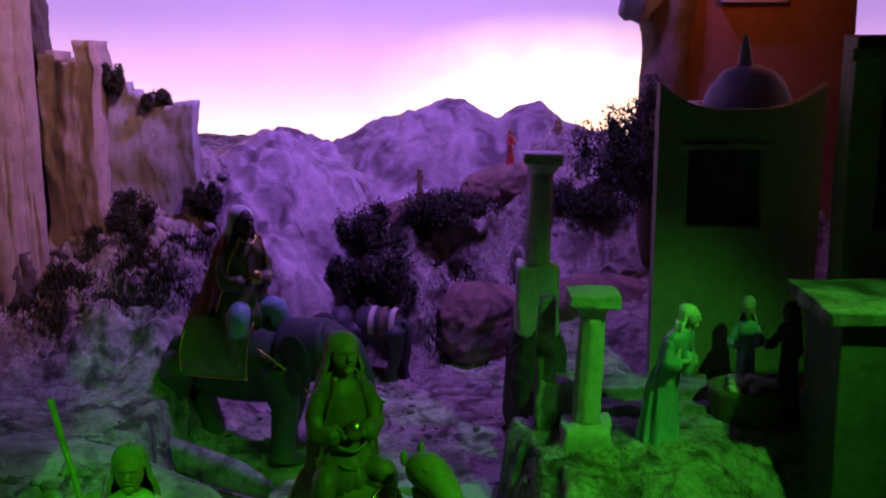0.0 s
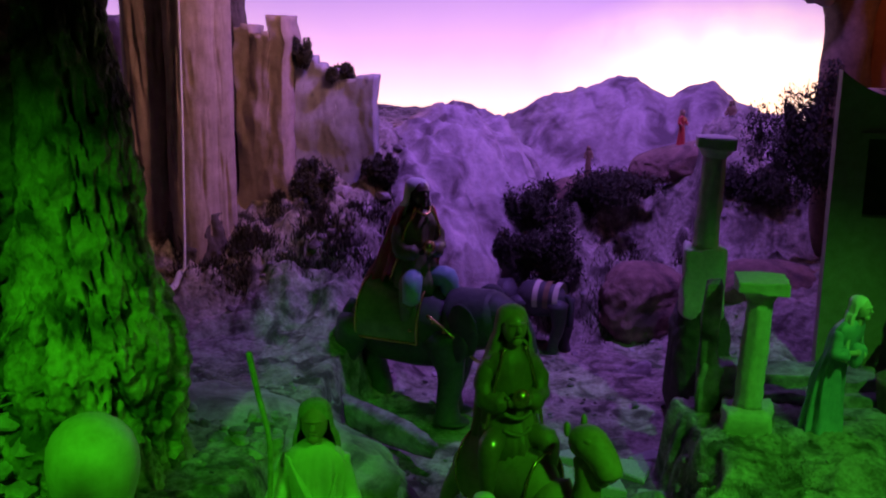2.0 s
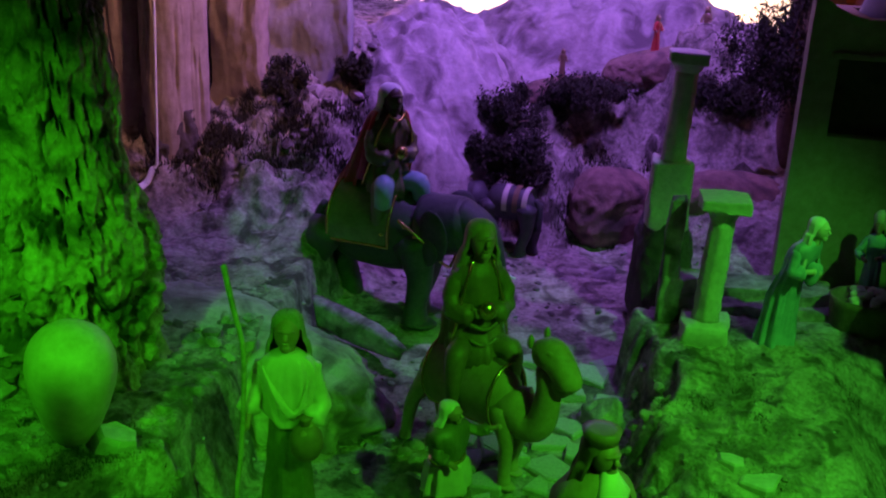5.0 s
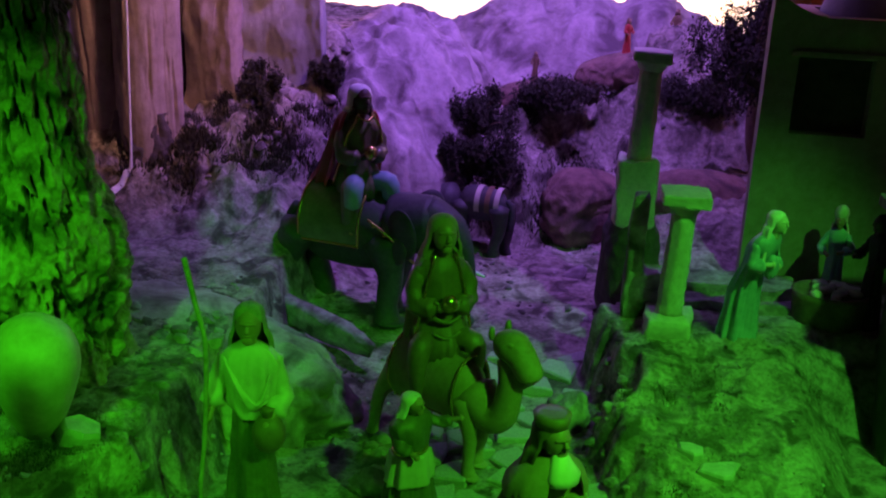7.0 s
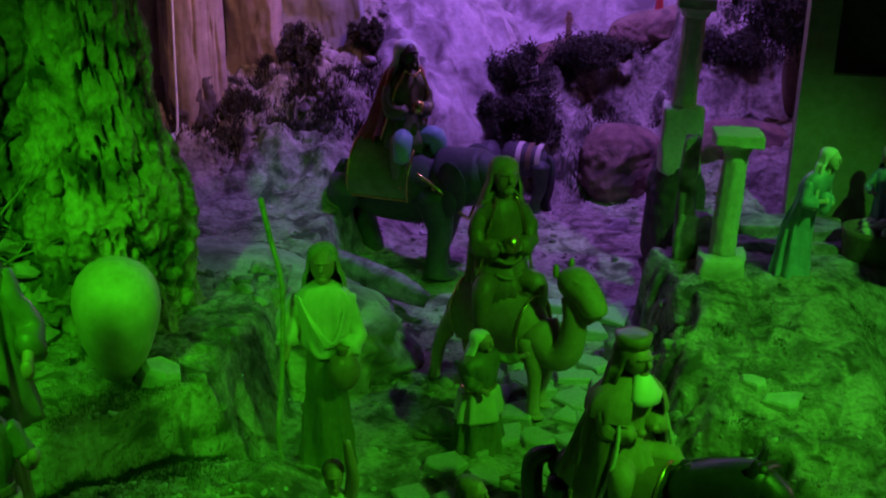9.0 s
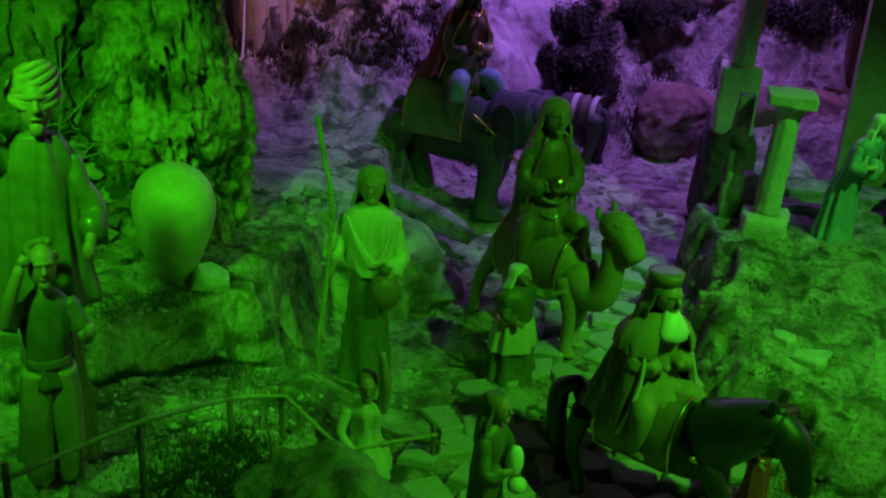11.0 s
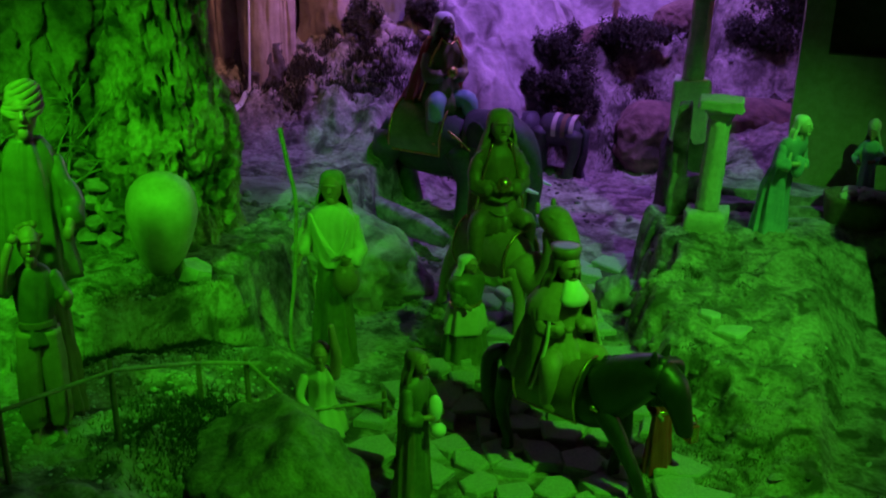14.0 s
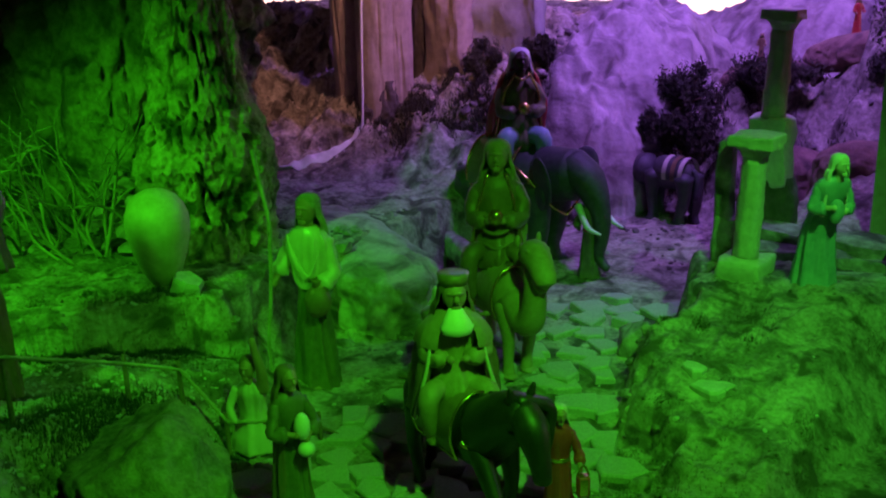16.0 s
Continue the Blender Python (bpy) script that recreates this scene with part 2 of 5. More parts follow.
def tube(bm, points, radii, mi=0, seg=10, flat=1.0):
    """A tapered limb through the points, rounded at both ends."""
    pts = [Vector(p) for p in points]
    if not isinstance(radii, (list, tuple)):
        radii = [radii] * len(pts)
    dense, rr = [], []
    for k in range(len(pts) - 1):
        p0, p1, p2, p3 = pts[max(k - 1, 0)], pts[k], pts[k + 1], pts[min(k + 2, len(pts) - 1)]
        for s in range(4):
            u = s / 4
            dense.append(0.5 * (2 * p1 + (p2 - p0) * u + (2 * p0 - 5 * p1 + 4 * p2 - p3) * u * u + (3 * p1 - p0 - 3 * p2 + p3) * u ** 3))
            rr.append(radii[k] + (radii[k + 1] - radii[k]) * u)
    dense.append(pts[-1])
    rr.append(radii[-1])
    loops = []
    side = None
    for k, p in enumerate(dense):
        d = (dense[min(k + 1, len(dense) - 1)] - dense[max(k - 1, 0)]).normalized()
        if side is None:
            side = d.orthogonal().normalized()
        side = (side - d * side.dot(d)).normalized()
        other = d.cross(side)
        loops.append([bm.verts.new(p + rr[k] * (math.cos(a) * side + math.sin(a) * other * flat)) for a in (2 * math.pi * j / seg for j in range(seg))])
    for a, b in zip(loops, loops[1:]):
        for j in range(seg):
            bm.faces.new((a[j], a[(j + 1) % seg], b[(j + 1) % seg], b[j])).material_index = mi
    for loop, p, d, flip in ((loops[0], dense[0], dense[0] - dense[1], True), (loops[-1], dense[-1], dense[-1] - dense[-2], False)):
        r = rr[0] if flip else rr[-1]
        tip = bm.verts.new(p + d.normalized() * r * 0.6)
        for j in range(seg):
            a, b = loop[j], loop[(j + 1) % seg]
            bm.faces.new((b, a, tip) if flip else (a, b, tip)).material_index = mi


def ball(bm, c, r, mi=0, turn=(0, 0, 0), u=16, v=10):
    """An ellipsoid of radii r, turned by degrees."""
    m = pose(*c, *turn) @ Matrix.Diagonal((*r, 1))
    made = bmesh.ops.create_uvsphere(bm, u_segments=u, v_segments=v, radius=1, matrix=m)
    paint({f for w in made["verts"] for f in w.link_faces}, mi)


def box(bm, lo, hi, mi=0, bevel=0.0, m=None):
    size, mid = [h - l_ for l_, h in zip(lo, hi)], [(h + l_) / 2 for l_, h in zip(lo, hi)]
    base = (m or Matrix()) @ Matrix.Translation(mid) @ Matrix.Diagonal((*size, 1))
    made = bmesh.ops.create_cube(bm, size=1, matrix=base)
    faces = {f for w in made["verts"] for f in w.link_faces}
    paint(faces, mi)
    if bevel:
        edges = {e for f in faces for e in f.edges}
        bmesh.ops.bevel(bm, geom=list(edges), offset=bevel, segments=2, affect="EDGES", profile=0.6)


def stone_bm(size, seed, rough=0.25, flat=0.0, sub=3):
    """A broken stone: a ball cut by facets and roughened."""
    rng = random.Random(seed)
    bm = bmesh.new()
    bmesh.ops.create_icosphere(bm, subdivisions=sub, radius=1)
    cuts = [(Vector((rng.uniform(-1, 1), rng.uniform(-1, 1), rng.uniform(-1, 1))).normalized(), rng.uniform(0.55, 0.85)) for _ in range(9)]
    o = Vector((seed * 3.1, seed * 1.7, 0))
    for v in bm.verts:
        for d, h in cuts:
            over = v.co.dot(d) - h
            if over > 0:
                v.co -= d * over
        v.co *= 1 + rough * (noise.noise(v.co * 2.3 + o) * 0.5 + noise.noise(v.co * 6 + o) * 0.25)
        v.co = Vector((v.co.x * size[0], v.co.y * size[1], v.co.z * size[2]))
        if flat and v.co.z < -flat * size[2]:
            v.co.z = -flat * size[2]
    return bm

# ---- large structure ----


def ground_height(x, y):
    """The lie of the land: a path climbing into a valley between two banks, with slopes behind."""
    n = fbm(x, y, 9, 3, 5)
    h = 0.030 + 0.048 * np.minimum(y, 1.85) + 0.009 * fbm(x, y, 16, 5, 1) + 0.03 * sm(-0.45, -0.65, x) * sm(1.30, 1.50, y)
    # the lit bank with the columns
    edge = 0.085 + 0.55 * np.maximum(0, 1.10 - y) + 0.05 * n + 0.03 * crag(x, y, 12, 3, 31) + 0.03 * sm(1.35, 1.6, y)
    top = 0.200 + 0.26 * np.minimum(y - 1.27, 0) - 1.3 * np.maximum(x - 0.335, 0) * sm(1.33, 1.20, y)
    top = top + 0.010 * fbm(x, y, 11, 5, 2) + 0.008 * crag(x, y, 17, 6, 8) + 0.004 * crag(x, y, 45, 4, 18)
    h = np.where(top > h, h + (top - h) * sm(0.0, 0.035, x - edge), h)
    # the shelf with the jar, and the ground below it
    line = np.maximum(0.858 + 1.52 * (x + 0.391), 0.56) + 0.007 * crag(x, y, 18, 3, 34)
    shelf = sm(0.0, 0.009, y - line) * sm(-0.360, -0.400, x + 0.03 * n)
    h = h + shelf * np.maximum(0, 0.200 + 0.007 * fbm(x, y, 22, 4, 4) + 0.006 * crag(x, y, 40, 3, 44) - h)
    left = sm(-0.20, -0.33, x + 0.05 * n) * sm(0.93, 0.80, y)
    h = h + left * (1 - shelf) * np.maximum(0, 0.128 + 0.14 * np.clip(0.80 - y, 0, 0.30) + 0.020 * fbm(x, y, 13, 5, 6) + 0.008 * crag(x, y, 20, 4, 35) - h)
    # the slope below the castle and the waterfall
    far = np.clip(y - 1.46 - 0.05 * n, 0, 0.50)
    h = h + sm(-0.30, -0.44, x) * (0.52 * far + (0.048 * crag(x, y, 8, 6, 9) + 0.026 * crag(x, y, 21, 4, 37)) * sm(1.46, 1.60, y) * sm(2.05, 1.90, y))
    # the valley head
    back = np.clip(y - 1.84 - 0.10 * n, 0, 0.22)
    h = h + sm(-0.44, -0.30, x) * (0.95 * back + (0.055 * crag(x, y, 8, 6, 10) + 0.020 * crag(x, y, 21, 4, 38)) * sm(1.82, 1.95, y) * sm(2.2, 2.05, y))
    # the slope towards the bushes and the houses
    h = h + sm(0.06, 0.26, x) * sm(1.50, 1.75, y) * (0.07 + 0.03 * crag(x, y, 8, 5, 11)) * sm(2.25, 2.05, y)
    return h


X, Y = np.meshgrid(np.linspace(-1.45, 1.25, 860), np.linspace(0.20, 2.55, 740))
Z = GROUND = ground_height(X, Y)
ground = tagged(grid_mesh("ground", X, Y, Z, EARTH), "uneven plaster and earth landscape of the model scene", "ground", kind="structure")


def drop(x, y):
    """The ground's height at a place."""
    u = min(max((x + 1.45) / 2.70, 0), 1) * (GROUND.shape[1] - 1.001)
    v = min(max((y - 0.20) / 2.35, 0), 1) * (GROUND.shape[0] - 1.001)
    i, j = int(u), int(v)
    u, v = u - i, v - j
    return float((GROUND[j, i] * (1 - u) + GROUND[j, i + 1] * u) * (1 - v) + (GROUND[j + 1, i] * (1 - u) + GROUND[j + 1, i + 1] * u) * v)


# the sky painting, bowed round the back
U, V = np.meshgrid(np.linspace(-1, 1, 40), np.linspace(-0.2, 1.30, 12))
tagged(grid_mesh("backdrop", 2.3 * U, 2.85 - 0.9 * U * U * U * U, V, SKY), "painted dusk sky glowing yellow, pink and violet", "backdrop", kind="structure")


def plain_box(name, lo, hi, material, label, category):
    bm = bmesh.new()
    box(bm, lo, hi)
    return tagged(link(name, bm, material, smooth=False), label, category, kind="structure")


plain_box("wall_south", (-2.4, -1.6, -0.9), (2.4, -1.5, 2.2), ROOM, "dark painted wall behind the viewer", "wall")
plain_box("wall_west", (-2.4, -1.5, -0.9), (-2.3, 2.9, 2.2), ROOM, "dark painted side wall", "wall")
plain_box("wall_east", (2.3, -1.5, -0.9), (2.4, 2.9, 2.2), ROOM, "dark painted side wall", "wall")
plain_box("wall_north", (-2.3, 2.86, -0.9), (2.3, 2.96, 2.2), ROOM, "dark painted wall behind the sky painting", "wall")
plain_box("floor", (-2.4, -1.6, -1.0), (2.4, 2.96, -0.9), ROOM, "dark floor of the room", "floor")
plain_box("ceiling", (-2.4, -1.6, 2.2), (2.4, 2.96, 2.3), ROOM, "dark ceiling of the room", "ceiling")
plain_box("trim", (-1.45, 0.17, -0.9), (1.25, 0.197, 0.06), ROOM, "dark front board under the model landscape", "board")

# mountains
X, Y = np.meshgrid(np.linspace(-0.75, 0.62, 260), np.linspace(2.05, 2.60, 130))
ridge = (0.408 + 0.136 * np.exp(-np.abs((X + 0.010) / 0.21) ** 1.5) + 0.020 * np.exp(-((X + 0.21) / 0.09) ** 2)
         + 0.066 * np.exp(-((X - 0.215) / 0.105) ** 6) + 0.014 * crag(X, Y * 0, 15, 4, 21)) - 0.30 * sm(-0.36, -0.46, X)
slope_ = sm(2.02, 2.46, Y + 0.03 * fbm(X, Y, 6, 3, 22))
Z = 0.16 + (ridge - 0.16) * slope_ * sm(2.60, 2.50, Y) + 0.055 * crag(X, Y, 8, 6, 23) * slope_ * (1.25 - slope_)
tagged(grid_mesh("mountain_range", X, Y, Z, PEAK), "pale rocky plaster mountain range against the sky", "mountain", kind="structure")
X, Y = np.meshgrid(np.linspace(-0.72, 0.02, 180), np.linspace(1.68, 2.36, 150))
d = np.sqrt(((X + 0.345) / 0.21) ** 2 + ((Y - 2.10) / 0.36) ** 2) + 0.16 * fbm(X, Y, 8, 5, 24)
Z = 0.07 + 0.418 * np.sqrt(np.clip(1 - d ** 2.3 * 0.80, 0, 1)) + 0.036 * crag(X + 0.5 * Y, Y, 9, 6, 25) + 0.012 * crag(X + 0.5 * Y, Y, 26, 4, 26)
tagged(grid_mesh("rounded_hill", X, Y, Z, PEAK), "rounded pale plaster hill below the mountains", "hill", kind="structure")


def pillar(name, cx, cy, z0, z1, rx, ry, material, seed, amp=0.12, profile=lambda u: 1.0, seg=110, steps=90, coarse=9.0, pits=0.0, drift=(0.0, 0.0), grain=0.75, fine=0.10):
    """A standing rock: an upright skin, deeply roughened and pitted, closed at the top."""
    A, U_ = np.meshgrid(np.linspace(0, 2 * math.pi, seg + 1), np.linspace(0, 1, steps))
    r = np.vectorize(profile)(U_)
    o = Vector((seed * 3.3, seed * 1.1, seed))
    r0 = (rx + ry) / 2
    for i in range(steps):
        for j in range(seg):
            p = Vector((cx + rx * math.cos(A[i, j]), cy + ry * math.sin(A[i, j]), (z0 + (z1 - z0) * U_[i, j]) * grain)) * coarse + o
            q = noise.fractal(p, 0.9, 2.1, 5)
            crack = abs(noise.noise(p * 1.7 + o))
            w = Vector((p.x * 1.6, p.y * 1.6, p.z * 0.8 + p.x * 0.9))
            hole = max(0.0, noise.noise(w * 3.0) + 0.6 * noise.noise(w * 6.5) - 0.26)
            r[i, j] *= 1 + amp * (0.75 * q + fine * noise.fractal(p * 4.0, 0.8, 2.1, 3) - 0.5 * max(0.0, 0.12 - crack) * 3) - pits * hole / r0
        r[i, seg] = r[i, 0]
    r = np.where(U_ > 0.985, r * 0.02, r)
    return grid_mesh(name, cx + drift[0] * U_ + rx * r * np.cos(A), cy + drift[1] * U_ + ry * r * np.sin(A), z0 + (z1 - z0) * U_, material)


trunk_shape = lambda u: (1.34 - 1.25 * u if u < 0.56 else 0.64 - 0.75 * (u - 0.56)) + 0.20 * math.exp(-((u - 0.25) / 0.06) ** 2) - 0.06 * math.exp(-((u - 0.40) / 0.06) ** 2)
tagged(pillar("cork_rock", -0.560, 1.025, 0.10, 1.05, 0.083, 0.088, BARK, 3, 0.19, trunk_shape, 320, 420, 19.0, 0.12, (-0.030, 0.0), 0.65, 0.40), "tall rough cork rock with pitted bark face", "rock", kind="structure")
tagged(pillar("cork_wall", -0.97, 1.16, 0.05, 1.05, 0.33, 0.15, BARK, 7, 0.34, seg=240, steps=200, pits=0.06, grain=0.5, fine=0.2), "rough cork cave wall, shaded, beside the tall rock", "rock", kind="structure")

# ---- castle, cliff and waterfall ----


def slab_wall(bm, p, q, z0, tops, thick, mi=0, per=10, rows=44):
    """A wall from p to q in one skin, whose top steps through the given heights."""
    p, q = Vector((*p, 0)), Vector((*q, 0))
    n = len(tops) * per
    side = (q - p).normalized().cross(Vector((0, 0, 1))) * thick / 2
    heights = [tops[min(int(k / per), len(tops) - 1)] for k in range(n + 1)]
    faces_ = []
    for s_ in (1, -1):
        grid = []
        for k in range(n + 1):
            at_ = p + (q - p) * k / n + side * s_
            grid.append([bm.verts.new((at_.x, at_.y, z0 + (heights[k] - z0) * r / rows)) for r in range(rows + 1)])
        for k in range(n):
            for r in range(rows):
                quad = (grid[k][r], grid[k + 1][r], grid[k + 1][r + 1], grid[k][r + 1])
                bm.faces.new(quad if s_ > 0 else quad[::-1])
        faces_.append(grid)
    f, g = faces_
    for k in range(n):
        bm.faces.new((f[k][rows], f[k + 1][rows], g[k + 1][rows], g[k][rows]))
    for r in range(rows):
        bm.faces.new((g[0][r], f[0][r], f[0][r + 1], g[0][r + 1]))
        bm.faces.new((f[n][r], g[n][r], g[n][r + 1], f[n][r + 1]))


def rough_up(bm, amount, freq, seed, cuts=0):
    if cuts:
        bmesh.ops.subdivide_edges(bm, edges=bm.edges[:], cuts=cuts, use_grid_fill=True)
    o = Vector((seed * 2.7, seed, seed * 0.3))
    for v in bm.verts:
        p = v.co * freq + o
        v.co += Vector((noise.noise(p), noise.noise(p + Vector((9, 0, 0))), noise.noise(p + Vector((0, 9, 0))))) * amount


def castle():
    ob = thing("castle", pose(-0.62, 1.85, 0.30), "ruined violet-lit plaster castle with notched towers", "castle")
    inv = Matrix.Translation((0.62, -1.85, -0.30))

    def add(name, bm, mat, label=""):
        bm.transform(inv)
        return part(name, bm, mat, ob, label)

    for name, p, q, tops, thick in (("tower", (-0.670, 1.80), (-0.578, 1.79), (0.672, 0.676, 0.660, 0.656, 0.664, 0.690, 0.690), 0.07),
                                    ("tower", (-0.905, 1.76), (-0.800, 1.80), (0.686, 0.676, 0.660, 0.688, 0.688), 0.07),
                                    ("curtain_wall", (-0.578, 1.825), (-0.434, 1.830), (0.640, 0.622, 0.606, 0.603, 0.603, 0.584, 0.584, 0.590, 0.592), 0.045),
                                    ("curtain_wall", (-1.05, 1.94), (-0.86, 1.86), (0.60, 0.57, 0.585, 0.57), 0.035)):
        bm = bmesh.new()
        slab_wall(bm, p, q, 0.20, tops, thick)
        o = Vector((p[0] * 30, 4, 0))
        for v in bm.verts:
            # upright weathered runnels, deep on the towers
            g = Vector((v.co.x * 26, v.co.y * 26, v.co.z * 6)) + o
            d_ = (0.006 if name == "tower" else 0.002) * (noise.noise(g) + 0.5 * noise.noise(g * 2.6))
            v.co += Vector((0.3 * d_, d_, 0))
        rough_up(bm, 0.007, 13, len(tops) + p[0] * 11)
        rough_up(bm, 0.004, 30, len(tops) + p[0] * 10)
        rough_up(bm, 0.002, 90, len(tops) + p[0] * 9)
        ob_ = add(name, bm, CLIFF if name == "tower" else WALL)
        ob_.data.shade_smooth()
    return ob


castle()
for cx, cy, rx, ry, z1, seed in ((-0.696, 1.635, 0.044, 0.042, 1.00, 12), (-0.782, 1.665, 0.044, 0.040, 0.96, 13), (-0.664, 1.662, 0.025, 0.034, 0.98, 14)):
    tagged(pillar("waterfall_cliff", cx, cy, 0.26, z1, rx, ry, CLIFF, seed, 0.11, lambda u: 1.0, 140, 190, 13.0, 0.008, (0, 0), 0.26, 0.30),
           "tall pale weathered rock cliff with a thin waterfall", "cliff", kind="structure")
# cliff foot: shading put into dark paint; the last is a backing behind the gap
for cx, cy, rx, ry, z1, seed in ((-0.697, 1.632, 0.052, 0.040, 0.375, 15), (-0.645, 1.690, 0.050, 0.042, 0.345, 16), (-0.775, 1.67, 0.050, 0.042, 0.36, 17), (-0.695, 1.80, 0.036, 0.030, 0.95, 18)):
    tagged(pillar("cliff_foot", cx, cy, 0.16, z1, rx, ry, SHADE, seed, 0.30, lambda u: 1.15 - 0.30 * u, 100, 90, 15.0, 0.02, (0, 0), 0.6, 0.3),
           "rock at the foot of the cliff, dark paint with shading in it", "rock", kind="structure")
bm = bmesh.new()
tube(bm, [(-0.692, 1.588, 0.92), (-0.694, 1.586, 0.60), (-0.697, 1.583, 0.42), (-0.699, 1.580, 0.30), (-0.702, 1.577, drop(-0.702, 1.577))], [0.0019, 0.0021, 0.0023, 0.0024, 0.0045], seg=8)
tagged(link("waterfall", bm, WATER), "thin white thread of falling water down the cliff", "waterfall", kind="structure")
# the pale run of water below it
V_, U_ = np.meshgrid(np.linspace(-1, 1, 24), np.linspace(0, 1, 30))
X = -0.707 - 0.110 * U_ ** 1.2 + V_ * (0.008 + 0.030 * U_)
Y = 1.574 - 0.130 * U_ + V_ * (0.004 + 0.016 * U_)
Z = np.vectorize(drop)(X, Y) + 0.012 * (1 - V_ * V_) + 0.001 + 0.004 * fbm(X, Y, 60, 3, 51)
tagged(grid_mesh("water", X, Y, Z, FOAM), "pale frozen run of water below the waterfall", "water", kind="structure")


def bush(name, c, r, seed, leaves=700, material=LEAF):
    """A bush of twigs and many small narrow leaves round uneven clumps."""
    rng = random.Random(seed)
    ob = thing(name, pose(*c), "dark dry bush of fine twigs and leaves on the slope", "bush", "bushes")
    bm = bmesh.new()
    clumps = []
    for _ in range(22):
        d = Vector((rng.gauss(0, 1), rng.gauss(0, 1), abs(rng.gauss(0, 0.8)))).normalized() * rng.uniform(0.15, 1.25)
        clumps.append((Vector((d.x * r[0], d.y * r[1], d.z * r[2])), rng.uniform(0.25, 0.5)))
        tube(bm, [(0, 0, -0.1 * r[2]), clumps[-1][0] * 0.5 + Vector((0, 0, 0.05 * r[2])), clumps[-1][0]], [0.0022, 0.0016, 0.0008], seg=5)
    tagged(part("twig_mass", bm, WOOD, ob), kind="stuff")
    bm = bmesh.new()
    size = 0.0036
    for k in range(leaves):
        base, spread = rng.choice(clumps)
        d = Vector((rng.gauss(0, 1), rng.gauss(0, 1), rng.gauss(0, 1))).normalized() * rng.uniform(0.1, 1.0) * spread * 1.25
        p = base + Vector((d.x * r[0], d.y * r[1], d.z * r[2]))
        m = Matrix.Translation(p) @ Euler((rng.uniform(0, 6), rng.uniform(0, 6), rng.uniform(0, 6))).to_matrix().to_4x4()
        s = size * rng.uniform(0.6, 1.6)
        vs = [bm.verts.new(m @ Vector(v)) for v in ((-s, 0, 0), (0, -0.35 * s, 0.15 * s), (s, 0, 0), (0, 0.35 * s, 0.15 * s))]
        bm.faces.new(vs)
    tagged(part("leaves", bm, material, ob), kind="stuff")
    return ob


for k, (c, r) in enumerate((((0.305, 1.80, 0.46), (0.070, 0.06, 0.13)), ((0.24, 1.95, 0.38), (0.06, 0.05, 0.06)), ((-0.540, 1.775, 0.375), (0.036, 0.025, 0.055)),
                            ((-0.420, 1.80, 0.415), (0.024, 0.022, 0.035)), ((-0.562, 1.80, 0.615), (0.016, 0.016, 0.034)), ((-0.500, 1.815, 0.585), (0.022, 0.016, 0.020)),
                            ((-0.150, 1.90, 0.325), (0.055, 0.035, 0.075)), ((-0.02, 2.00, 0.355), (0.080, 0.05, 0.05)), ((-0.115, 1.86, 0.235), (0.050, 0.030, 0.070)),
                            ((-0.91, 1.80, 0.55), (0.04, 0.02, 0.03)), ((-0.50, 1.76, 0.335), (0.030, 0.02, 0.030)), ((-0.175, 1.84, 0.27), (0.030, 0.02, 0.040)))):
    bush("bush", c, r, 40 + k, 16000 if k < 2 else 8000)

# ---- houses ----


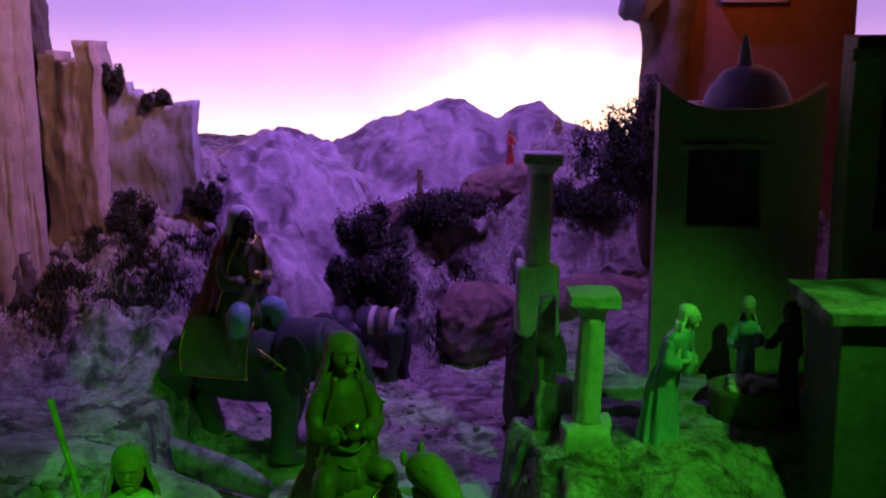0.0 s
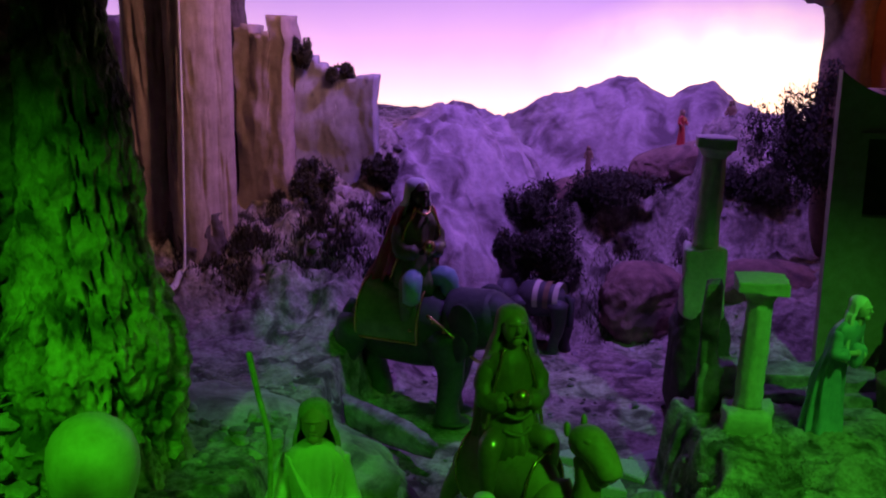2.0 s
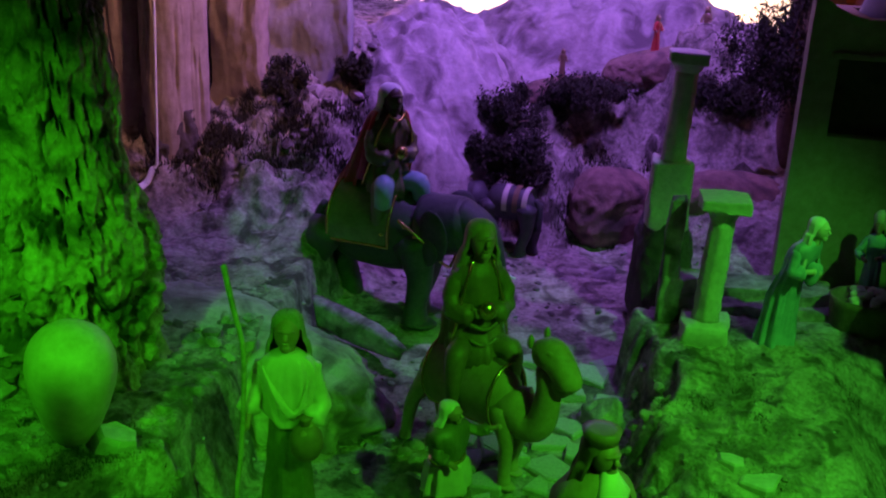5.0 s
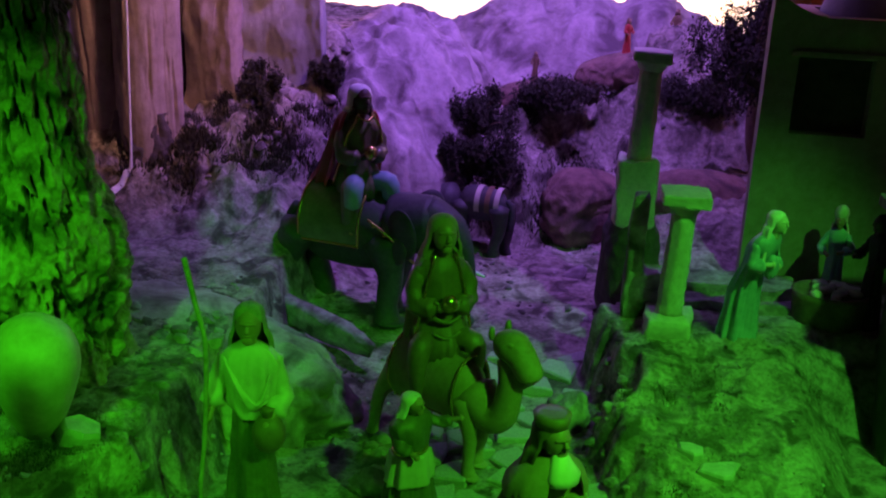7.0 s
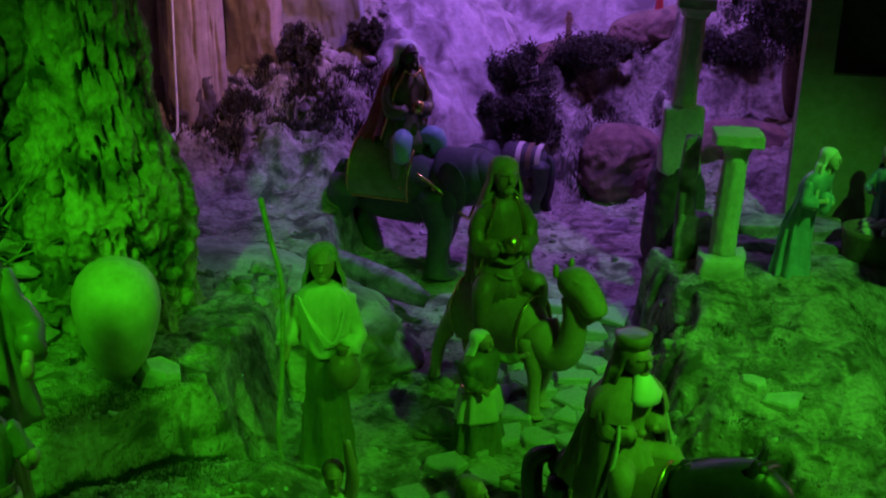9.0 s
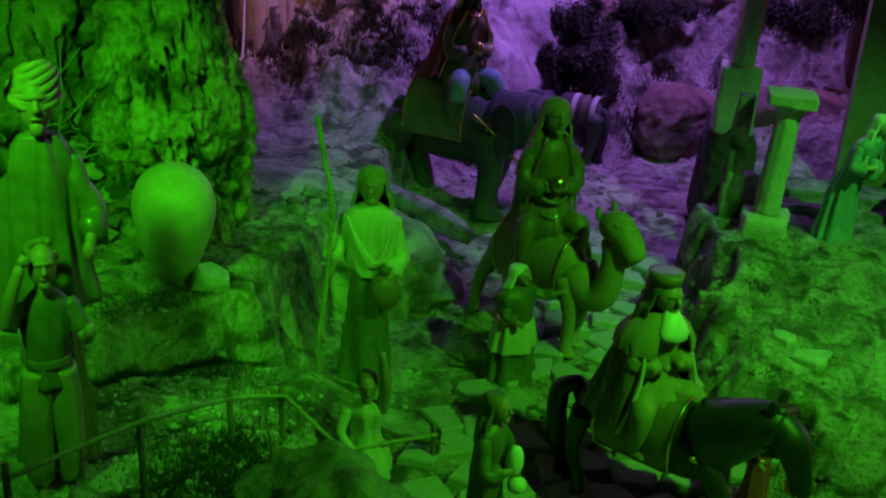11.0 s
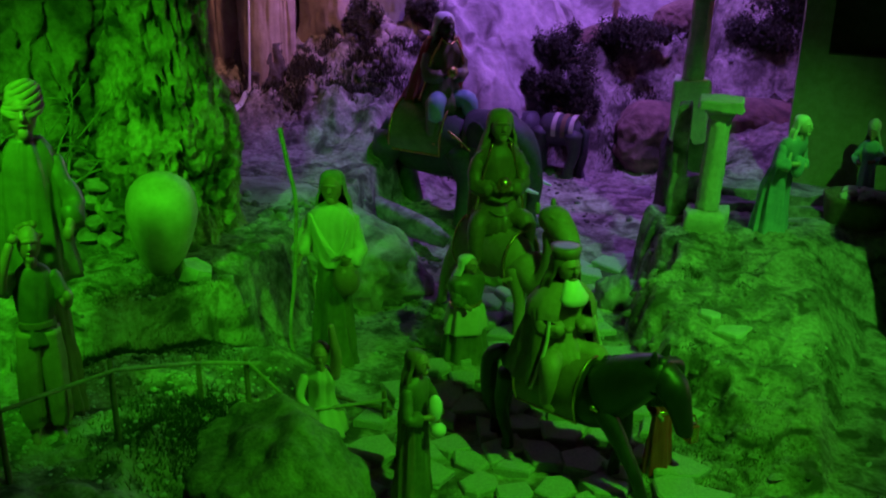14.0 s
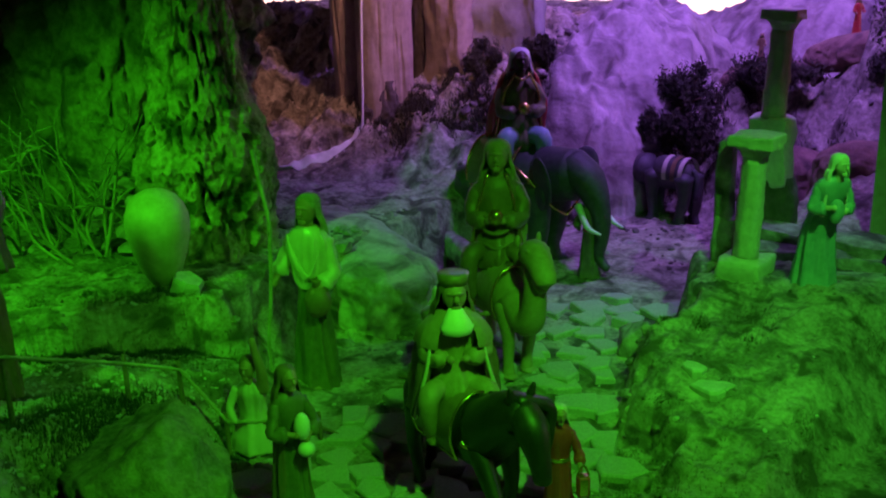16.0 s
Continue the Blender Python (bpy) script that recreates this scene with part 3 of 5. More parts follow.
def house():
    ob = thing("house", pose(0.45, 1.50, 0.20), "plain plaster house with sunken window and domed roof", "house")
    inv = Matrix.Translation((-0.45, -1.50, -0.20))

    def add(name, bm, mat, label="", smooth=False):
        bm.transform(inv)
        return part(name, bm, mat, ob, label, smooth)

    x0, x1, y0, y1, top = 0.292, 0.520, 1.50, 1.68, 0.600
    wx0, wx1, wz0, wz1 = 0.335, 0.440, 0.435, 0.545
    for lo, hi in (((x0, y0, 0.12), (wx0, y0 + 0.03, top)), ((wx1, y0, 0.12), (x1, y0 + 0.03, top)), ((wx0, y0, 0.12), (wx1, y0 + 0.03, wz0)), ((wx0, y0, wz1), (wx1, y0 + 0.03, top)),
                   ((x0 + 0.05, y0 + 0.03, 0.12), (x0 + 0.08, y1, top)), ((x1 - 0.03, y0 + 0.03, 0.12), (x1, y1, top)), ((x0 + 0.08, y1 - 0.03, 0.12), (x1 - 0.03, y1, top))):
        bm = bmesh.new()
        box(bm, lo, hi)
        add("wall", bm, HOUSE)
    for cx, flip in ((x0, 1), (x1, -1)):
        bm = bmesh.new()
        curve_ = [(cx + flip * 0.072 * k / 14, top + 0.034 * (1 - k / 14) ** 1.8 + 0.002) for k in range(15)]
        rows_ = [[bm.verts.new((x, y, z)) for x, z in curve_] + [bm.verts.new((x, y, top - 0.001)) for x, z in reversed(curve_)] for y in (y0 - 0.002, y0 + 0.026)]
        bm.faces.new(rows_[0])
        bm.faces.new(rows_[1][::-1])
        for k in range(30):
            bm.faces.new((rows_[0][k], rows_[1][k], rows_[1][(k + 1) % 30], rows_[0][(k + 1) % 30]))
        bmesh.ops.recalc_face_normals(bm, faces=bm.faces[:])
        add("parapet", bm, HOUSE, "pointed corner of the roof parapet")
    bm = bmesh.new()
    box(bm, (x0 + 0.08, y0 + 0.03, 0.57), (x1 - 0.03, y1 - 0.03, 0.585))
    add("roof", bm, HOUSE)
    bm = bmesh.new()
    loft(bm, [(0.438, 1.60, 0.583 + 0.075 * math.sin(a), 0.066 * math.cos(a) + 0.001, 0.062 * math.cos(a) + 0.001) for a in [k * math.pi / 20 for k in range(11)]])
    rough_up(bm, 0.003, 60, 5)
    add("dome", bm, WALL, "rough pale plaster dome", True)
    bm = bmesh.new()
    loft(bm, [(0.432, 1.60, 0.655, 0.012, 0.010), (0.431, 1.60, 0.672, 0.009, 0.007), (0.430, 1.60, 0.690, 0.006, 0.005), (0.430, 1.60, 0.700, 0.002, 0.002)], seg=10)
    add("finial", bm, WALL, "small pointed finial", True)
    bm = bmesh.new()
    box(bm, (wx0, y0 + 0.026, wz0), (wx1, y0 + 0.034, wz1))
    add("shutter", bm, SHADE, "dark sunken window panel")
    bm = bmesh.new()
    box(bm, (wx0 - 0.012, y0 - 0.006, wz1), (wx1 + 0.012, y0, wz1 + 0.009), 0, 0.002)
    add("lintel", bm, HOUSE)
    return ob


house()


def tower_house():
    ob = thing("round_tower", pose(0.47, 1.92, 0.30), "brown plaster tower with overhanging block, lit from inside", "tower")
    inv = Matrix.Translation((-0.47, -1.92, -0.30))

    def add(name, bm, mat, label="", smooth=False):
        bm.transform(inv)
        return part(name, bm, mat, ob, label, smooth)

    bm = bmesh.new()
    loft(bm, [(0.375, 1.93, z, 0.040 + 0.012 * (z > 0.72), 0.045) for z in (0.25, 0.50, 0.62, 0.70, 0.75, 0.95)])
    rough_up(bm, 0.010, 18, 2, 2)
    add("corner_post", bm, WOOD, "", True)
    bm = bmesh.new()
    box(bm, (0.41, 1.92, 0.25), (0.70, 1.97, 0.98), 0, 0.005)
    rough_up(bm, 0.004, 25, 4, 4)
    add("wall", bm, BROWN)
    bm = stone_bm((0.045, 0.04, 0.050), 77)
    bm.transform(Matrix.Translation((0.322, 1.90, 0.765)))
    add("overhanging_block", bm, WALL, "pale rough corner block", True)
    bm = bmesh.new()
    for k in range(4):
        box(bm, (0.47 + 0.028 * k, 1.895, 0.76), (0.478 + 0.028 * k, 1.915, 0.83))
    box(bm, (0.462, 1.893, 0.752), (0.572, 1.917, 0.761))
    box(bm, (0.462, 1.893, 0.829), (0.572, 1.917, 0.838))
    add("balcony_rail", bm, WALL)
    return ob


tower_house()


def side_house():
    ob = thing("side_house", pose(0.60, 1.35, 0.12), "dark plaster house front with roof ledge, in shade", "house")
    inv = Matrix.Translation((-0.60, -1.35, -0.12))

    def add(name, bm, mat, label=""):
        bm.transform(inv)
        return part(name, bm, mat, ob, label)

    bm = bmesh.new()
    box(bm, (0.525, 1.42, 0.08), (0.95, 1.47, 0.70), 0, 0.004)
    rough_up(bm, 0.003, 30, 8, 5)
    add("wall", bm, HOUSE)
    bm = bmesh.new()
    box(bm, (0.515, 1.40, 0.668), (0.95, 1.418, 0.684), 0, 0.003)
    add("cornice", bm, HOUSE)
    bm = bmesh.new()
    box(bm, (0.565, 1.414, 0.45), (0.66, 1.422, 0.62))
    add("shutter", bm, HOLLOW, "dark window shutter")
    return ob


side_house()


def canopy():
    ob = thing("shed", pose(0.52, 1.19, 0.10), "dark garden shed with a mossy flat roof", "shed")
    inv = Matrix.Translation((-0.52, -1.19, -0.10))

    def add(name, bm, mat, label=""):
        bm.transform(inv)
        return part(name, bm, mat, ob, label)

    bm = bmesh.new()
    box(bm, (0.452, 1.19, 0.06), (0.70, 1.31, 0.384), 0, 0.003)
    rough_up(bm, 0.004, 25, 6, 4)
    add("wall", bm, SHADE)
    bm = bmesh.new()
    box(bm, (0.430, 1.170, 0.384), (0.72, 1.33, 0.402), 0, 0.004)
    rough_up(bm, 0.007, 40, 7, 5)
    add("roof", bm, ROCK, "rough pale mossy roof")
    return ob


canopy()

# ---- columns and ruins ----


def column(c, base, shaft_top, cap_w, shaft_r, label, leaning=(0.0, 0.0)):
    """A small stone column: block pedestal, tapered fluted shaft, collar and square capital."""
    z0 = c[2]
    ob = thing("column", pose(*c), label, "column", "stone columns")
    bm = bmesh.new()
    box(bm, (-base[0] / 2, -base[0] / 2, -0.03), (base[0] / 2, base[0] / 2, base[1]), 0, 0.006)
    rough_up(bm, 0.006, 45, c[0] * 40, 3)
    part("pedestal", bm, STONE, ob, "chipped block pedestal", True)
    bm = bmesh.new()
    h = shaft_top - z0
    rings = []
    for k in range(15):
        u = k / 14
        rings.append((leaning[0] * u, leaning[1] * u, base[1] - 0.002 + (h - base[1]) * u, shaft_r * (1.08 - 0.12 * u), shaft_r * (1.08 - 0.12 * u), 1.0))
    loft(bm, rings, 0, 40, 10, 0.03)
    rough_up(bm, 0.0022, 90, c[1] * 10)
    part("shaft", bm, STONE, ob, "", True)
    bm = bmesh.new()
    lx, ly = leaning
    loft(bm, [(lx, ly, h - 0.002, shaft_r * 1.0, shaft_r * 1.0), (lx, ly, h + 0.006, shaft_r * 1.25, shaft_r * 1.25), (lx, ly, h + 0.012, cap_w * 0.52, cap_w * 0.52)], 0, 24)
    box(bm, (lx - cap_w / 2, ly - cap_w / 2, h + 0.011), (lx + cap_w / 2, ly + cap_w / 2, h + 0.027), 0, 0.003)
    rough_up(bm, 0.004, 60, c[0] * 70, 1)
    part("capital", bm, STONE, ob, "chipped square capital", False)
    return ob


column((0.177, 1.290, drop(0.177, 1.290)), (0.062, 0.226 - drop(0.177, 1.290)), 0.368, 0.062, 0.0165, "short pale stone column on a block pedestal", (0.006, 0.0))
column((0.130, 1.535, 0.300), (0.060, 0.076), 0.510, 0.056, 0.0170, "tall pale stone column standing on the ruined wall", (0.005, 0.0))
bm = bmesh.new()
box(bm, (0.117, 1.325, 0.14), (0.141, 1.349, 0.374), 0, 0.005)
box(bm, (0.119, 1.323, 0.14), (0.166, 1.351, 0.268), 0, 0.006)
rough_up(bm, 0.005, 34, 11, 5)
rough_up(bm, 0.003, 90, 12)
tagged(link("ruined_pillar", bm, ROCK, smooth=True), "broken leaning stone pillar stump of the ruin", "pillar")


def steps():
    ob = thing("stone_steps", pose(0.26, 1.38, 0.19), "low broad worn stone steps before the house", "steps")
    for k in range(3):
        bm = bmesh.new()
        box(bm, (-0.11, -0.05 + 0.035 * k, 0.0), (0.10, 0.09, 0.014 + 0.014 * k), 0, 0.003)
        rough_up(bm, 0.010, 26, k, 6)
        rough_up(bm, 0.003, 90, k)
        part("step", bm, ROCK, ob, "", True)


steps()

# ---- statues (each one plain mesh) ----


def statue(name, bm, mats, m, label, category="statue", group=""):
    bm.transform(m)
    base = m.translation.copy()
    bm.transform(Matrix.Translation(-base))
    ob = link(name, bm, mats)
    ob.location = base
    return tagged(ob, label, category, group)


def drape(u, a, z, k=9):
    """Cloth folds round an upright body: sharp uneven pleats, weighted by u."""
    main = 1 - 2 * abs(math.sin(0.5 * k * a + 0.9 * math.sin(2 * a + 0.5) + 5 * z))
    fine = 1 - 2 * abs(math.sin((k + 1.5) * a + 1.4 * math.sin(3 * a) - 7 * z))
    return u * (0.68 * main + 0.32 * fine)


def cloak(bm, rings, mi, seg=72, depth=0.09, k=10, cut=None, fine=4):
    """A draped skin from rings of (x, y, z, rx, ry, fold), rounded between them; cut leaves an opening of that half angle in front."""
    ks = 2 * round(k / 2)
    dense = []
    for i in range(len(rings) - 1):
        p0, p1, p2, p3 = (np.array(rings[min(max(i + d, 0), len(rings) - 1)], float) for d in (-1, 0, 1, 2))
        for s in range(fine):
            u = s / fine
            q = 0.5 * (2 * p1 + (p2 - p0) * u + (2 * p0 - 5 * p1 + 4 * p2 - p3) * u * u + (3 * p1 - p0 - 3 * p2 + p3) * u ** 3)
            q[3:5] = np.maximum(q[3:5], 0.0004)
            dense.append(q.tolist())
    dense.append(list(rings[-1]))
    loops = []
    count = seg + 1 if cut else seg
    size = max(r[3] for r in rings)
    for x, y, z, rx, ry, w in dense:
        row = []
        half = cut(z) if callable(cut) else cut
        a0, a1 = (-math.pi / 2 + half, 1.5 * math.pi - half) if cut else (0.0, 2 * math.pi)
        for j in range(count):
            a = a0 + (a1 - a0) * j / seg
            p = Vector((math.cos(a) * 1.6, math.sin(a) * 1.6, z / size * 0.8 + 7 * k))
            g = 1 + 1.5 * depth * drape(w, a, z * 2, ks) + (0.10 * noise.noise(p) + 0.05 * noise.noise(p * 2.7)) * min(w, 1)
            row.append(bm.verts.new((x + rx * g * math.cos(a), y + ry * g * math.sin(a), z)))
        loops.append(row)
    for p, q in zip(loops, loops[1:]):
        for j in range(seg):
            j2 = j + 1 if cut else (j + 1) % seg
            bm.faces.new((p[j], p[j2], q[j2], q[j])).material_index = mi
    if not cut:
        bm.faces.new(loops[0][::-1]).material_index = mi
        bm.faces.new(loops[-1]).material_index = mi


def head_of(bm, x, y, z, r, skin, veil, fall, spread=1.35, back=0.4):
    """A plain head of radius r in an open veil that falls by that length."""
    y -= 0.16 * r
    ball(bm, (x, y - 0.10 * r, z), (0.78 * r, 0.86 * r, 1.08 * r), skin)
    tube(bm, [(x, y - 0.84 * r, z + 0.32 * r), (x, y - 1.10 * r, z - 0.14 * r)], [0.11 * r, 0.19 * r], skin, 8)
    tube(bm, [(x - 0.48 * r, y - 0.70 * r, z + 0.28 * r), (x, y - 0.93 * r, z + 0.36 * r), (x + 0.48 * r, y - 0.70 * r, z + 0.28 * r)], [0.10 * r, 0.15 * r, 0.10 * r], skin, 8)
    ball(bm, (x, y - 0.72 * r, z - 0.78 * r), (0.34 * r, 0.24 * r, 0.28 * r), skin, u=10, v=8)
    tube(bm, [(x - 0.22 * r, y - 0.88 * r, z - 0.42 * r), (x, y - 0.95 * r, z - 0.40 * r), (x + 0.22 * r, y - 0.88 * r, z - 0.42 * r)], 0.075 * r, skin, 8)
    tube(bm, [(x, y + 0.1 * r, z - 0.8 * r), (x, y + 0.15 * r, z - 1.7 * r)], [0.45 * r, 0.5 * r], skin, 10)
    y += 0.24 * r
    if veil is not None:
        rows = [(x, y + 0.16 * r, z + 1.25 * r, 0.05 * r, 0.05 * r, 0), (x, y + 0.16 * r, z + 1.17 * r, 0.46 * r, 0.50 * r, 0), (x, y + 0.15 * r, z + 0.98 * r, 0.76 * r, 0.82 * r, 0), (x, y + 0.14 * r, z + 0.68 * r, 0.93 * r, 0.98 * r, 0.1),
                (x, y + 0.12 * r, z + 0.30 * r, 0.99 * r, 1.02 * r, 0.3), (x, y + 0.16 * r, z - 0.45 * r, 1.08 * r, 0.95 * r, 0.7), (x, y + 0.28 * r, z - 1.10 * r, 1.32 * r, 1.0 * r, 0.8), (x, y + back * r, z - fall, spread * r, 1.0 * r, 1.0)]
        cloak(bm, rows, veil, 44, 0.08, 6, cut=lambda q: 0.02 if q > z + 0.66 * r else min(1.02, 0.02 + (z + 0.66 * r - q) / (0.4 * r) * 1.0))


def sleeve_of(bm, points, radii, mi):
    """A wide sleeve: a tapered limb with creases across it."""
    first = len(bm.verts)
    tube(bm, points, radii, mi, 16)
    bm.verts.ensure_lookup_table()
    axis = [Vector(q) for q in points]
    for v in bm.verts[first:]:
        c = min(axis, key=lambda q: (q - v.co).length)
        out = (v.co - c).normalized()
        p = v.co / radii[0]
        v.co += out * radii[0] * (0.22 * noise.noise(p * 1.1) + 0.12 * math.sin(3.0 * p.z + 2.0 * p.x))


def robed(bm, h, robe=0, skin=1, veil=2, arms=(), slim=1.0, veil_len=0.26, bow=0.0, folds=9, z=0.0, sleeve=None, belt=None):
    """A standing robed figure, facing -y, with softly draped sleeves; arms are joints in parts of its height."""
    def b(u):
        return -bow * h * max(0, u - 0.45)
    rings = [(0.000, 0.128, 0.105, 1.2), (0.02, 0.126, 0.104, 1.2), (0.12, 0.112, 0.094, 1.1), (0.26, 0.099, 0.084, 1.0), (0.40, 0.088, 0.074, 0.9), (0.52, 0.080, 0.064, 0.7), (0.57, 0.077, 0.060, 0.4),
             (0.64, 0.086, 0.064, 0.6), (0.71, 0.100, 0.068, 0.5), (0.77, 0.104, 0.062, 0.3), (0.81, 0.086, 0.050, 0.2), (0.84, 0.040, 0.035, 0.0)]
    cloak(bm, [(0, b(u), z + u * h, rx * h * slim, ry * h * slim, w) for u, rx, ry, w in rings], robe, 64, 0.10, folds)
    head_of(bm, 0, b(0.92) - 0.010 * h, z + 0.922 * h, 0.064 * h, skin, veil, veil_len * h, 1.50)
    for joints in arms:
        pts = [(x * h, y * h + b(zz), z + zz * h) for x, y, zz in joints]
        mid = [(p + Vector(q)) / 2 for p, q in zip(map(Vector, pts[1:]), pts)]
        sleeve_of(bm, [pts[0], mid[0], pts[1], mid[1]], [0.034 * h, 0.034 * h, 0.038 * h, 0.046 * h], robe if sleeve is None else sleeve)
        tube(bm, [mid[1], pts[2]], [0.020 * h, 0.017 * h], skin, 8)
        ball(bm, pts[2], (0.020 * h, 0.020 * h, 0.024 * h), skin, u=10, v=8)
    if belt is not None:
        cloak(bm, [(0, b(0.55), z + 0.545 * h, 0.083 * h * slim, 0.067 * h * slim, 0.3), (0, b(0.57), z + 0.575 * h, 0.082 * h * slim, 0.066 * h * slim, 0.3)], belt, 32, 0.05)


def joined(bm, piece, m):
    piece.transform(m)
    me = bpy.data.meshes.new("piece")
    piece.to_mesh(me)
    piece.free()
    bm.from_mesh(me)
    bpy.data.meshes.remove(me)


def seat_rider(bm, x, y, z, h, robe=0, skin=1, veil=2, trim=3, turn=0.0, knees=0.20, gift=True):
    """A seated rider, facing -y, whose seat is at z and whose head top is h above it."""
    p = bmesh.new()
    rings = [(0.01, -0.06, 0.17, 0.20, 1.0), (0.0, 0.06, 0.18, 0.20, 1.0), (0.0, 0.20, 0.150, 0.140, 0.9), (0.0, 0.36, 0.130, 0.110, 0.7), (0.0, 0.50, 0.150, 0.112, 0.6), (0.0, 0.60, 0.158, 0.105, 0.4), (0.0, 0.67, 0.120, 0.080, 0.2), (0.0, 0.71, 0.055, 0.05, 0.0)]
    cloak(p, [(0, b * h, c * h, 1.22 * d * h, 1.15 * e * h, w) for b, c, d, e, w in rings], robe, 56, 0.10, 8)
    head_of(p, 0, -0.02 * h, 0.855 * h, 0.112 * h, skin, veil, 0.42 * h, 1.7, 0.8)
    for s in (-1, 1):
        sleeve_of(p, [(s * 0.145 * h, 0, 0.60 * h), (s * 0.20 * h, -0.02 * h, 0.48 * h), (s * 0.19 * h, -0.06 * h, 0.36 * h), (s * 0.10 * h, -0.15 * h, 0.35 * h)], [0.060 * h, 0.062 * h, 0.068 * h, 0.078 * h], robe)
        ball(p, (s * 0.055 * h, -0.19 * h, 0.36 * h), (0.032 * h,) * 3, skin, u=10, v=8)
        tube(p, [(s * 0.09 * h, -0.06 * h, 0.07 * h), (s * knees * h, -0.20 * h, 0.08 * h), (s * (knees + 0.02) * h, -0.21 * h, -0.10 * h), (s * knees * h, -0.16 * h, -0.30 * h)], [0.085 * h, 0.085 * h, 0.065 * h, 0.042 * h], robe, 12)
        ball(p, (s * knees * h, -0.21 * h, -0.33 * h), (0.032 * h, 0.07 * h, 0.028 * h), trim, u=10, v=8)
    if gift:
        ball(p, (0, -0.22 * h, 0.40 * h), (0.060 * h, 0.055 * h, 0.070 * h), trim)
    joined(bm, p, pose(x, y, z, 0, 0, turn))


def quadruped(bm, L, H, girth, leg, mi, neck, head, lift=(0.0, 0.0, 0.0, 0.0), hump=0.0, tail=0.4):
    """A four-legged body along -y: barrel, legs with joints, neck and head through given points (in parts of H)."""
    rings = []
    for k in range(9):
        u = -1 + 2 * k / 8
        r = girth * math.sqrt(max(0.02, 1 - abs(u) ** 3.2)) * (1.05 - 0.08 * u)
        rings.append((u * L / 2, r))
    seg, loops = 20, []
    for y, r in rings:
        up = hump * math.exp(-(y / (0.22 * L)) ** 2)
        loops.append([bm.verts.new((0.82 * r * math.cos(a), y, H - girth + (1.08 * r + (up if math.sin(a) > 0 else 0)) * math.sin(a))) for a in (2 * math.pi * j / seg for j in range(seg))])
    for a, b in zip(loops, loops[1:]):
        for j in range(seg):
            bm.faces.new((a[j], b[j], b[(j + 1) % seg], a[(j + 1) % seg])).material_index = mi
    bm.faces.new(loops[0]).material_index = mi
    bm.faces.new(loops[-1][::-1]).material_index = mi
    k = 0
    for sy in (-1, 1):
        for sx in (-1, 1):
            y, x, f = sy * L * 0.37, sx * girth * 0.52, lift[k]
            knee = -0.04 * L if sy < 0 else 0.05 * L
            tube(bm, [(x, y, H - 1.1 * girth), (x, y + knee - f * 0.5 * L, 0.42 * H), (x, y - knee * 0.3 - f * L, 0.16 * H + f * 0.2 * H), (x, y - 0.3 * knee - f * 1.1 * L, 0.012 * H + f * 0.2 * H)],
                 [leg * 1.75, leg * 1.05, leg * 0.85, leg * 1.15], mi, 10)
            ball(bm, (x, y - 0.3 * knee - f * 1.1 * L - 0.3 * leg, 0.02 * H + f * 0.2 * H), (leg * 1.25, leg * 1.5, 0.03 * H), mi, u=10, v=6)
            k += 1
    tube(bm, [(0, a * H, b * H) for a, b, r in neck], [r * H for a, b, r in neck], mi, 14)
    tube(bm, [(0, a * H, b * H) for a, b, r in head], [r * H for a, b, r in head], mi, 12)
    tube(bm, [(0, 0.47 * L, H - 0.6 * girth), (0, 0.56 * L, H - 1.2 * girth), (0, 0.55 * L, (1 - tail) * H - girth * 0.8)], [leg * 0.5, leg * 0.45, leg * 0.6], mi, 8)


def cloth(bm, L, H, girth, y0, y1, mi, drop_=1.1, trim=None):
    """A saddle cloth laid over a barrel."""
    seg, steps_ = 16, 6
    loops = []
    for k in range(steps_ + 1):
        y = y0 + (y1 - y0) * k / steps_
        loops.append([bm.verts.new((0.90 * girth * math.cos(a), y, H - girth + 1.13 * girth * math.sin(a))) for a in (math.pi * (-0.18 * drop_ + (1 + 0.36 * drop_) * j / seg) for j in range(seg + 1))])
    for a, b in zip(loops, loops[1:]):
        for j in range(seg):
            bm.faces.new((a[j], b[j], b[j + 1], a[j + 1])).material_index = mi
    if trim is not None:
        for lp in (loops[0], loops[-1], [q[0] for q in loops], [q[-1] for q in loops]):
            tube(bm, [v.co.copy() for v in lp][::2] + [lp[-1].co.copy()], 0.028 * girth + 0.0008, trim, 6)


def heading(dx, dy):
    return math.degrees(math.atan2(dy, dx)) + 90


# the shepherd with staff and water jar
bm = bmesh.new()
H_ = 0.268
robed(bm, H_, 0, 1, 2, (((-0.095, 0.0, 0.78), (-0.135, -0.03, 0.66), (-0.150, -0.11, 0.565)), ((0.095, 0.0, 0.78), (0.130, -0.02, 0.62), (0.075, -0.12, 0.535))), veil_len=0.23, sleeve=3, slim=0.95)
cloak(bm, [(0.00, -0.010 * H_, z * H_, rx * H_, ry * H_, w) for z, rx, ry, w in ((0.535, 0.050, 0.072, 0.6), (0.575, 0.088, 0.078, 1.0), (0.63, 0.104, 0.080, 1.2), (0.70, 0.114, 0.080, 1.2), (0.77, 0.116, 0.074, 0.8), (0.815, 0.092, 0.058, 0.4), (0.845, 0.042, 0.040, 0.0))], 3, 72, 0.08, 8)
